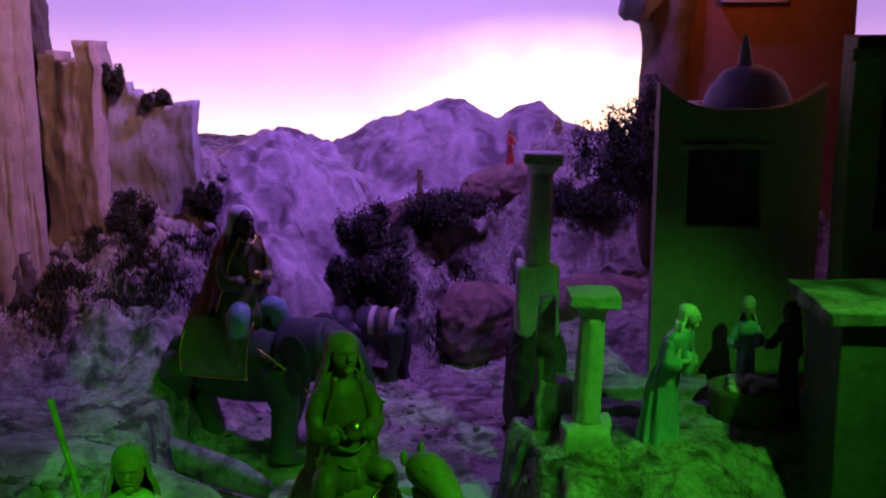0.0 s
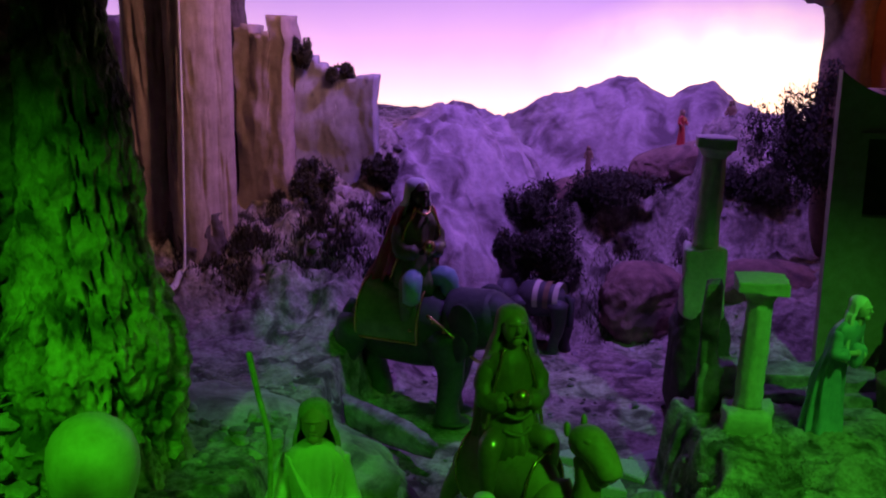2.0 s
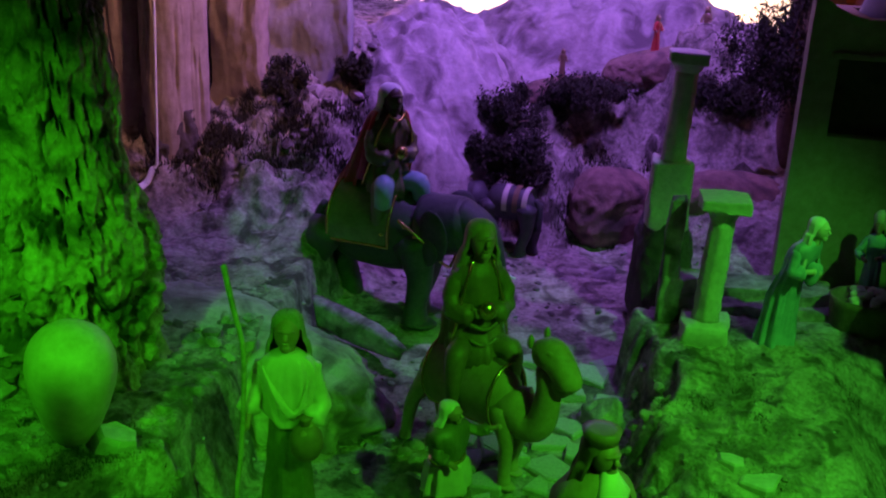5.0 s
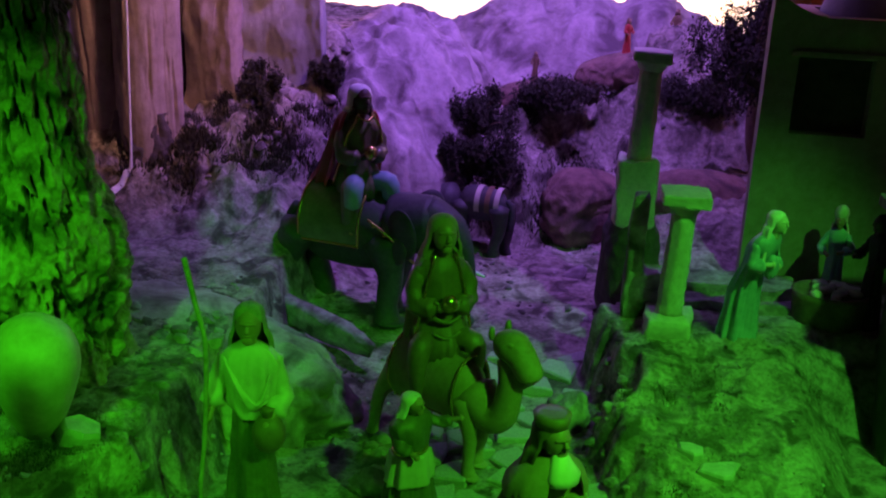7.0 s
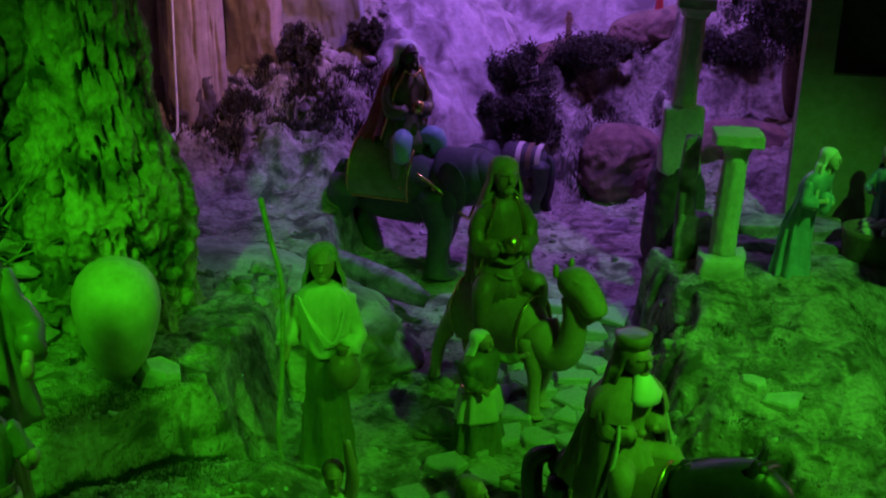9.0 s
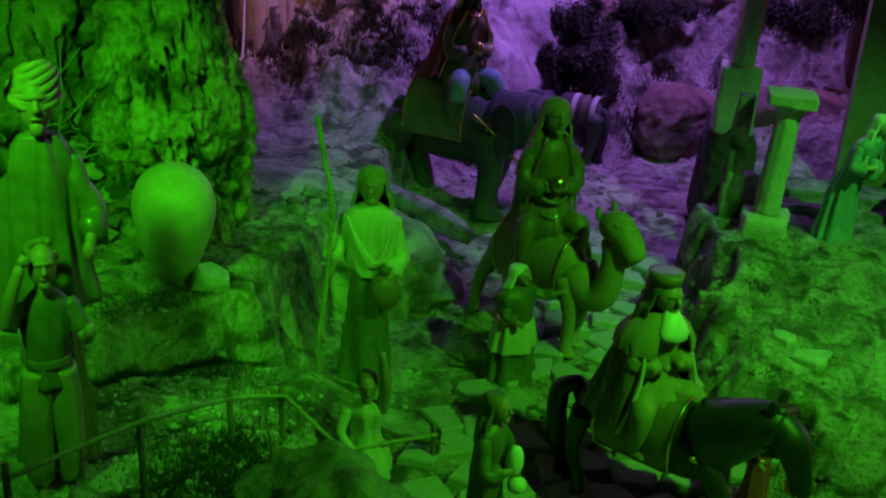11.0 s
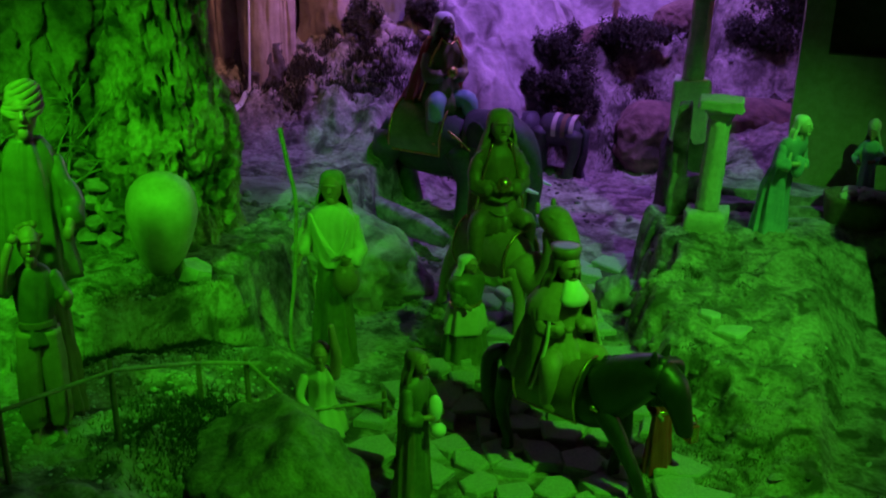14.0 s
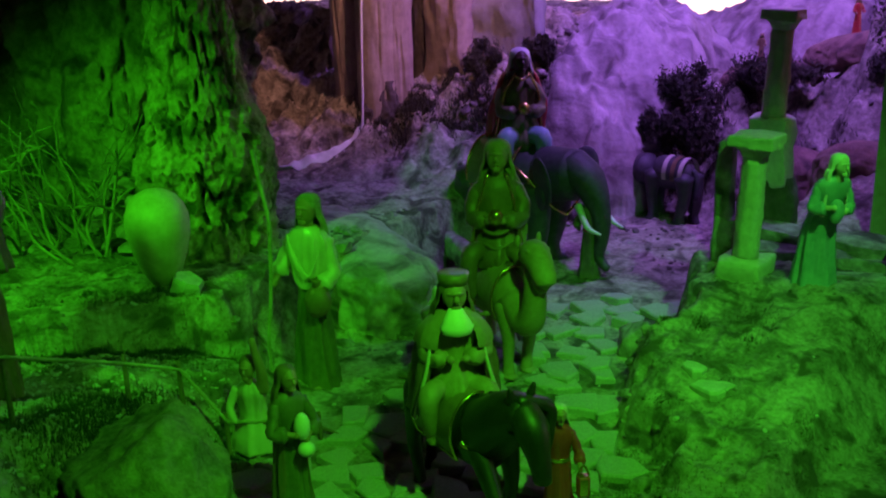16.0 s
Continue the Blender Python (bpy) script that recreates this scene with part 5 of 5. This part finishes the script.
ball(bm, (0.150 * H_, -0.145 * H_, 0.695 * H_), (0.026 * H_, 0.026 * H_, 0.028 * H_), 1, u=12, v=8)
statue("boy_statue", bm, [OLIVE, SKIN, TAN, HAIR, WOOD], pose(-0.422, 0.510, drop(-0.422, 0.51) - 0.002, 0, 0, 38) @ Matrix.Diagonal((0.84, 0.84, 1.0, 1)), "painted boy statue in tunic and trousers shading his eyes")

# the seller behind the stall
bm = bmesh.new()
H_ = 0.138
robed(bm, H_, 0, 1, 2, (((-0.09, 0.0, 0.77), (-0.15, -0.05, 0.62), (-0.06, -0.16, 0.58)), ((0.09, 0.0, 0.77), (0.15, -0.05, 0.64), (0.04, -0.16, 0.62))), veil_len=0.14)
ball(bm, (0, 0.0, 1.00 * H_), (0.072 * H_, 0.075 * H_, 0.085 * H_), 2)
statue("seller_statue", bm, [BLUE, SKIN, CREAM], pose(0.412, 1.435, drop(0.412, 1.435) - 0.002, 0, 0, -20), "painted seller statue with tall pale turban")
bm = bmesh.new()
H_ = 0.160
robed(bm, H_, 0, 1, 2, (((-0.09, 0.0, 0.77), (-0.15, -0.05, 0.62), (-0.12, -0.14, 0.60)), ((0.09, 0.0, 0.77), (0.15, -0.03, 0.62), (0.10, -0.13, 0.56))), veil_len=0.30)
statue("dark_robed_statue", bm, [BLACK, DARKSKIN, BLACK], pose(0.448, 1.36, drop(0.448, 1.36) - 0.002, 0, 0, -70), "statue in a black robe beside the stall")

# the far figures
for x, y, z, m_, rot in ((0.112, 2.10, 0.444, RED, 40), (0.204, 2.10, 0.466, UMBER, -30), (-0.065, 2.08, 0.384, UMBER, 10)):
    bm = bmesh.new()
    robed(bm, 0.074 if y > 2.09 else 0.060, 0, 1, 2, (((-0.09, 0.0, 0.77), (-0.13, -0.03, 0.64), (-0.10, -0.12, 0.58)), ((0.09, 0.0, 0.77), (0.13, -0.03, 0.64), (0.10, -0.12, 0.58))), veil_len=0.2)
    statue("tiny_statue", bm, [m_, SKIN, UMBER], pose(x, y, z, 0, 0, rot), "tiny red-robed statue on the mountain ledge", group="far statues")

# ---- stall, jar, stones, fence ----


def stall():
    ob = thing("market_stall", pose(0.398, 1.365, drop(0.398, 1.365)), "dark round market tub heaped with pale goods", "stall")
    bm = bmesh.new()
    loft(bm, [(0, 0, z, r, r * 0.8) for z, r in ((-0.01, 0.046), (0.0, 0.047), (0.04, 0.051), (0.050, 0.053), (0.050, 0.048), (0.044, 0.046))], 0, 32)
    part("tub", bm, WOOD, ob, "", True)
    rng = random.Random(5)
    for k in range(22):
        bm = stone_bm((0.010, 0.009, 0.006), 300 + k, sub=2)
        a, r = rng.uniform(0, 6.28), 0.038 * math.sqrt(rng.random())
        bm.transform(pose(r * math.cos(a), 0.8 * r * math.sin(a), 0.049 + 0.006 * (1 - r / 0.04), 0, 0, rng.uniform(0, 360)))
        part("loaf", bm, CREAM, ob, "", True)


stall()


def jar():
    bm = bmesh.new()
    prof = ((0.0, 0.010), (0.006, 0.018), (0.025, 0.029), (0.050, 0.0375), (0.075, 0.0435), (0.090, 0.0452), (0.105, 0.0437), (0.118, 0.0390), (0.128, 0.0315), (0.135, 0.0215), (0.139, 0.009), (0.1395, 0.001))
    loft(bm, [(0, 0, z, r * 0.99, r * 0.92) for z, r in prof], 0, 48)
    bm.transform(pose(0, 0, 0, 6, 6, 0))
    ob = link("egg_jar", bm, CLAY)
    ob.location = (-0.484, 0.850, drop(-0.484, 0.85) - 0.002)
    tagged(ob, "smooth pale egg-shaped clay jar leaning on the rock", "jar")


jar()


def lone_stone(name, c, size, seed, label, material=ROCK, turn=(0, 0, 0), flat=0.6, sub=4, sink=0.35, rough=0.25):
    bm = stone_bm(size, seed, rough, flat, sub)
    bm.transform(pose(0, 0, 0, *turn))
    ob = link(name, bm, material)
    ob.location = (c[0], c[1], (c[2] if len(c) > 2 else drop(*c[:2])) + size[2] * sink)
    return tagged(ob, label, "stone")


def slab(name, c, size, seed, label, turn):
    """A flat broken slab: an uneven many-sided plate with chipped edges."""
    rng = random.Random(seed)
    bm, rows = bmesh.new(), []
    angles = [2 * math.pi * (k + rng.uniform(-0.32, 0.32)) / 6 for k in range(6)]
    reach = [rng.uniform(0.75, 1.12) for _ in angles]
    for z, s in ((-1, 1.0), (0.55, 0.97), (1.0, 0.84)):
        rows.append([bm.verts.new((size[0] * s * r * math.cos(a), size[1] * s * r * math.sin(a), size[2] * (z + rng.uniform(-0.15, 0.15)))) for a, r in zip(angles, reach)])
    for a, b in zip(rows, rows[1:]):
        for k in range(6):
            bm.faces.new((a[k], a[(k + 1) % 6], b[(k + 1) % 6], b[k]))
    bm.faces.new(rows[0][::-1])
    bm.faces.new(rows[-1])
    bm.transform(pose(0, 0, 0, *turn))
    ob = link(name, bm, SLAB, smooth=False)
    ob.location = (c[0], c[1], drop(*c) + size[2] * 0.3)
    return tagged(ob, label, "stone")


slab("wedge_stone", (-0.438, 0.850), (0.029, 0.018, 0.014), 3, "pale wedge stone lying beside the jar", (8, 24, 10))
lone_stone("boulder", (-0.212, 0.565, 0.095), (0.120, 0.082, 0.080), 8, "large mossy flat-faced boulder beside the path", MOSSY, (0, 14, -25), 0.9, 5, 0.2, 0.35)


def crag_rock(name, c, size, turn, seed, label, material):
    """A long weathered rock: rounded back, crumbled broken face, built from a fine ball."""
    bm = bmesh.new()
    bmesh.ops.create_icosphere(bm, subdivisions=6, radius=1)
    o = Vector((seed * 2.3, seed, 0))
    for v in bm.verts:
        q = v.co.copy()
        # squarer than a ball
        q = Vector([math.copysign(abs(a) ** 0.72, a) for a in q])
        p = Vector((q.x * size[0], q.y * size[1], q.z * size[2])) * 14 + o
        steep = 1 - max(0.0, v.co.z) ** 2
        chip = noise.noise(p * 2.2)
        g = 0.12 * noise.noise(p * 0.55) + steep * (0.10 * noise.noise(p * 1.3) + 0.09 * (round(chip * 4) / 4) + 0.05 * noise.noise(p * 5)) + 0.020 * noise.noise(p * 3.5)
        q *= 1 + g
        v.co = Vector((q.x * size[0], q.y * size[1], q.z * size[2]))
    bm.transform(pose(0, 0, 0, *turn))
    ob = link(name, bm, material)
    ob.location = c
    return tagged(ob, label, "stone")


crag_rock("boulder", (-0.435, 1.205, 0.110), (0.215, 0.092, 0.098), (4, 5, -23), 4, "long grey boulder with smooth back and crumbled face", PEAK)
crag_rock("boulder", (-0.050, 2.085, 0.345), (0.100, 0.050, 0.040), (0, -8, 5), 21, "long brown ledge rock below the mountains", LEDGE)
crag_rock("boulder", (0.150, 2.115, 0.420), (0.135, 0.060, 0.038), (0, -13, 0), 22, "long brown ledge rock below the mountains", LEDGE)
crag_rock("boulder", (0.250, 1.740, 0.230), (0.110, 0.060, 0.075), (0, 6, 12), 23, "rounded reddish boulder behind the columns", LEDGE)
crag_rock("boulder", (0.060, 1.900, 0.175), (0.085, 0.060, 0.080), (0, 5, 30), 24, "rounded reddish boulder behind the columns", LEDGE)
# the masonry lies in shadow, painted here as a near-black colour
tagged(crag_rock("ruined_wall", (0.130, 1.545, 0.190), (0.042, 0.052, 0.118), (0, 0, 8), 31, "rough ruined masonry below the tall column, shade put into its dark colour", SHADE), category="wall")
crag_rock("stone_bar", (-0.352, 1.385, 0.130), (0.160, 0.016, 0.022), (-8, 2, -33), 9, "long narrow grey stone bar behind the boulder", ROCK)
lone_stone("boulder", (0.052, 1.215), (0.034, 0.030, 0.042), 12, "rounded grey boulder under the bank", ROCK)
lone_stone("boulder", (-0.165, 1.015), (0.030, 0.024, 0.020), 14, "grey rounded boulder on the path", ROCK)
slab("slab_stone", (0.232, 1.030), (0.026, 0.019, 0.006), 15, "flat pale slab stone on the bank", (9, -4, 20))
slab("slab_stone", (0.198, 1.055), (0.020, 0.015, 0.006), 16, "flat grey slab stone on the bank", (3, 4, -30))
lone_stone("boulder", (0.125, 1.135, 0.10), (0.030, 0.040, 0.035), 19, "rough boulder at the lip of the bank", ROCK, (0, 0, 40), 0.6, 4, 0.0, 0.5)


def stone_pile():
    """A low wall of stacked broken blocks beside the cork rock."""
    ob = thing("stacked_stone_wall", pose(-0.66, 0.925, drop(-0.66, 0.925)), "low dry wall of stacked broken stones in the cave", "stone wall")
    rng = random.Random(31)
    for row in range(5):
        for k in range(4 - row // 3):
            bm = stone_bm((rng.uniform(0.016, 0.024), 0.020, 0.014), 500 + 10 * row + k, 0.25, 0.0, 2)
            bm.transform(pose(-0.055 + 0.038 * k + 0.012 * (row % 2) + rng.uniform(-0.004, 0.004), 0.012 * row * 0.4 + rng.uniform(-0.006, 0.006), 0.008 + 0.024 * row, rng.gauss(0, 6), rng.gauss(0, 6), rng.gauss(0, 15)))
            part("stone", bm, ROCK, ob)


stone_pile()


def fence():
    ob = thing("fence", pose(-0.32, 0.60, drop(-0.32, 0.60)), "low rustic fence of thin dark sticks", "fence")
    posts = [(-0.400, 0.415), (-0.345, 0.508), (-0.330, 0.648), (-0.299, 0.700), (-0.243, 0.715), (-0.165, 0.790)]
    base = Vector(ob.location)
    tops = []
    for k, (x, y) in enumerate(posts):
        z0 = drop(x, y)
        top = Vector((x, y, z0 + (0.078, 0.080, 0.052, 0.050, 0.044, 0.036)[k]))
        bm = bmesh.new()
        tube(bm, [Vector((x + 0.002, y, z0 - 0.012)) - base, Vector((x, y, (z0 + top.z) / 2)) - base, top + Vector((-0.001, 0, 0.006)) - base], [0.0032, 0.0030, 0.0028], seg=7)
        part("post", bm, WOOD, ob, "", True)
        tops.append(top)
    for a, b in zip(tops, tops[1:]):
        bm = bmesh.new()
        mid = (a + b) / 2 + Vector((0.002, 0.0, -0.004))
        tube(bm, [a - base + Vector((0.004, -0.002, -0.003)), mid - base, b - base + Vector((0.004, -0.002, -0.003))], [0.0022, 0.0024, 0.0020], seg=7)
        part("rail", bm, TWIG, ob, "", True)


fence()


def dry_branches():
    ob = thing("dry_branches", pose(-0.74, 0.90, drop(-0.74, 0.90)), "tangle of pale dry branches in the cave", "branches")
    rng = random.Random(9)
    for k in range(26):
        bm = bmesh.new()
        p = Vector((rng.uniform(-0.12, 0.10), rng.uniform(-0.06, 0.08), 0))
        d = Vector((rng.uniform(-0.7, 0.9), rng.uniform(-0.5, 0.2), rng.uniform(0.4, 1.2))).normalized()
        pts = [p]
        for _ in range(5):
            d = (d + Vector((rng.gauss(0, 0.25), rng.gauss(0, 0.25), rng.gauss(-0.08, 0.2)))).normalized()
            pts.append(pts[-1] + d * 0.05)
        tube(bm, pts, [0.0030, 0.0026, 0.0022, 0.0017, 0.0012, 0.0007], seg=6)
        for _ in range(4):
            q = pts[rng.randrange(2, 5)]
            e = Vector((rng.uniform(-1, 1), rng.uniform(-1, 0.4), rng.uniform(-0.3, 1))).normalized()
            tube(bm, [q, q + e * 0.025, q + e * 0.05 + Vector((0, 0, -0.008))], [0.0013, 0.001, 0.0005], seg=5)
        part("branch", bm, TWIG, ob, "", True)


dry_branches()
for k, (x, y) in enumerate(((-0.235, 0.80), (-0.190, 0.812), (-0.06, 0.93), (-0.155, 0.985), (-0.03, 0.90))):
    bm = bmesh.new()
    rng = random.Random(60 + k)
    a = rng.uniform(-0.5, 0.5)
    tube(bm, [(-0.035 * math.cos(a), -0.035 * math.sin(a), 0.0), (0, 0, 0.004), (0.035 * math.cos(a), 0.035 * math.sin(a), 0.002)], [0.0022, 0.003, 0.0018], seg=7)
    ob = link("stick", bm, WOOD)
    ob.location = (x, y, drop(x, y) + 0.003)
    tagged(ob, "dark stick lying on the paved path", "stick", "sticks")

# ---- loose stuff ----


def scatter(name, count, seed, place, size, material, label, sub=1):
    """Many small broken stones in one mesh."""
    rng = random.Random(seed)
    kinds = []
    for k in range(8):
        b = stone_bm((1, 0.8, 0.6), seed * 10 + k, 0.3, 0.0, sub)
        kinds.append((np.array([v.co[:] for v in b.verts]), [[v.index for v in f.verts] for f in b.faces]))
        b.free()
    verts, faces, at = [], [], 0
    for _ in range(count):
        x, y = place(rng)
        s = rng.uniform(*size) * rng.uniform(0.5, 1.0)
        v, f = kinds[rng.randrange(8)]
        m = Euler((rng.uniform(-0.5, 0.5), rng.uniform(-0.5, 0.5), rng.uniform(0, 6.3))).to_matrix()
        verts.append(v @ np.array(m).T * s + (x, y, drop(x, y) + 0.05 * s))
        faces += [[i + at for i in q] for q in f]
        at += len(v)
    me = bpy.data.meshes.new(name)
    me.from_pydata(np.concatenate(verts).tolist(), [], faces)
    me.materials.append(material)
    return tagged(new(name, me), label, "rubble", kind="stuff")


scatter("rubble", 900, 3, lambda r: (r.uniform(0.08, 0.42), r.uniform(0.72, 1.28)), (0.0012, 0.006), EARTH, "small broken stones strewn over the bank")
scatter("rubble", 1100, 4, lambda r: (r.uniform(-0.75, -0.37), r.uniform(0.62, 0.92)), (0.0014, 0.006), EARTH, "small broken stones strewn over the shelf")
scatter("rubble", 220, 5, lambda r: (r.gauss(-0.05, 0.16), r.uniform(0.55, 1.25)), (0.0025, 0.008), SLAB, "small broken stones strewn over the path")
scatter("rubble", 260, 6, lambda r: (r.uniform(-0.65, -0.18), r.uniform(1.02, 1.35)), (0.003, 0.009), ROCK, "broken stones strewn over the boulder bank")
scatter("rubble", 420, 7, lambda r: (r.uniform(-0.95, 0.25), r.uniform(1.50, 2.0)), (0.004, 0.013), ROCK, "broken stones strewn over the far slopes")

scatter("rubble", 40, 8, lambda r: (lambda y: (0.10 + 0.55 * max(0, 1.10 - y) + r.gauss(0.0, 0.018), y))(r.uniform(0.75, 1.27)), (0.008, 0.018), EARTH, "rough broken rocks along the lip of the bank", 2)
scatter("rubble", 60, 9, lambda r: (lambda x: (x, 0.858 + 1.52 * (x + 0.391) + r.gauss(0, 0.010)))(r.uniform(-0.54, -0.37)), (0.003, 0.010), ROCK, "rough broken rocks along the edge of the shelf", 2)
scatter("rubble", 90, 10, lambda r: (r.uniform(-0.60, -0.15), r.gauss(1.12, 0.04)), (0.008, 0.022), ROCK, "rough broken rocks on the face of the boulder bank", 2)
scatter("rubble", 60, 11, lambda r: (r.uniform(-0.75, 0.12), r.uniform(1.62, 2.02)), (0.008, 0.026), ROCK, "rough fallen rocks on the far slopes", 2)


def moss_patch(seed, count, place, blade, label):
    rng = random.Random(seed)
    verts, faces = [], []
    for _ in range(count):
        x, y = place(rng)
        z, a, h = drop(x, y), rng.uniform(0, 6.3), rng.uniform(0.5, 1.4) * blade
        w = 0.10 * blade
        tip = (x + rng.gauss(0, 0.4) * blade, y + rng.gauss(0, 0.4) * blade, z + h)
        k = len(verts)
        verts += [(x - w * math.cos(a), y - w * math.sin(a), z - 0.002), (x + w * math.cos(a), y + w * math.sin(a), z - 0.002), tip]
        faces.append((k, k + 1, k + 2))
    me = bpy.data.meshes.new("moss")
    me.from_pydata(verts, [], faces)
    me.materials.append(MOSS)
    return tagged(new("moss", me), label, "moss", kind="stuff")


moss_patch(1, 9000, lambda r: (r.gauss(-0.285, 0.04), r.gauss(0.585, 0.05)), 0.008, "dark dry moss round the foreground boulder")
def clumps_over(count, lo, hi, spread, seed):
    """A picker of places gathered in clumps between two corners."""
    rng = random.Random(seed)
    heads = [(rng.uniform(lo[0], hi[0]), rng.uniform(lo[1], hi[1]), rng.uniform(0.5, 1.4) * spread) for _ in range(count)]

    def pick(r):
        x, y, w = r.choice(heads)
        return r.gauss(x, w), r.gauss(y, w)
    return pick


moss_patch(6, 14000, clumps_over(46, (-0.74, 1.58), (-0.28, 1.86), 0.013, 71), 0.013, "dark dry brushwood in clumps on the far slope")
moss_patch(7, 7000, clumps_over(24, (-0.26, 1.84), (0.14, 2.02), 0.014, 72), 0.013, "dark dry brushwood in clumps at the valley head")
moss_patch(8, 3500, clumps_over(22, (0.10, 0.72), (0.40, 1.26), 0.010, 73), 0.005, "dark dry moss in clumps on the bank")
moss_patch(9, 3000, clumps_over(16, (-0.60, 0.62), (-0.38, 0.90), 0.009, 74), 0.005, "dark dry moss in clumps on the shelf")
scatter("rubble", 700, 12, lambda r: (r.uniform(-0.50, -0.22), r.uniform(0.44, 0.78)), (0.0016, 0.007), SLAB, "small pale broken stones round the fence")
moss_patch(2, 2500, lambda r: (r.gauss(0.20, 0.05), r.gauss(0.82, 0.07)), 0.005, "dark dry moss along the foot of the bank")
moss_patch(3, 3000, lambda r: (r.gauss(-0.06, 0.05), r.gauss(0.575, 0.04)), 0.005, "dark dry moss in the foreground")
moss_patch(10, 5000, clumps_over(14, (-0.06, 0.50), (0.34, 0.66), 0.016, 75), 0.006, "dark dry moss in clumps at the edge of the paving")
moss_patch(4, 3000, lambda r: (r.gauss(-0.42, 0.05), r.gauss(0.80, 0.03)), 0.005, "dark dry moss below the shelf")

moss_patch(5, 5200, lambda r: (lambda x: (x, 0.855 + 1.52 * (x + 0.391) + r.gauss(-0.004, 0.006)))(r.uniform(-0.54, -0.38)), 0.007, "dark moss hanging over the face of the shelf")

# ---- paving of the path ----


def paving():
    rng = random.Random(21)
    shapes = []
    for k in range(14):
        n, bm = rng.randrange(4, 7), bmesh.new()
        ang = sorted((2 * math.pi * (j + rng.uniform(-0.3, 0.3)) / n) for j in range(n))
        rad = [rng.uniform(0.65, 1.15) for _ in range(n)]
        low = [bm.verts.new((r * math.cos(a), r * math.sin(a), -0.45)) for a, r in zip(ang, rad)]
        mid = [bm.verts.new((r * math.cos(a), r * math.sin(a), 0.10)) for a, r in zip(ang, rad)]
        up = [bm.verts.new((0.90 * r * math.cos(a), 0.90 * r * math.sin(a), 0.20 + rng.uniform(-0.02, 0.02))) for a, r in zip(ang, rad)]
        for p, q in ((low, mid), (mid, up)):
            for j in range(n):
                bm.faces.new((p[j], p[(j + 1) % n], q[(j + 1) % n], q[j]))
        bm.faces.new(up)
        me = bpy.data.meshes.new("paving_stone")
        bm.to_mesh(me)
        bm.free()
        me.materials.append(SLAB)
        shapes.append(me)
    step, made = 0.053, 0
    for iy in range(40):
        for ix in range(24):
            y = 0.50 + iy * step * 0.87
            x = -0.34 + (ix + 0.5 * (iy % 2)) * step
            x, y = x + rng.uniform(-0.016, 0.016), y + rng.uniform(-0.016, 0.016)
            right = 0.07 + 0.52 * max(0, 1.10 - y)
            leftmost = -0.19 + 0.06 * (y > 0.95) + 0.09 * max(0, y - 1.1)
            if not leftmost < x < right or y > 1.42 or rng.random() < 0.05 or made >= 300:
                continue
            ob = new("paving_stone", rng.choice(shapes))
            s = step * rng.uniform(0.46, 0.70)
            ob.matrix_world = pose(x, y, drop(x, y) + 0.004, rng.gauss(0, 3), rng.gauss(0, 3), rng.uniform(0, 360)) @ Matrix.Diagonal((s * rng.uniform(0.85, 1.2), s, 0.022, 1))
            ob.parent = ground
            made += 1


paving()
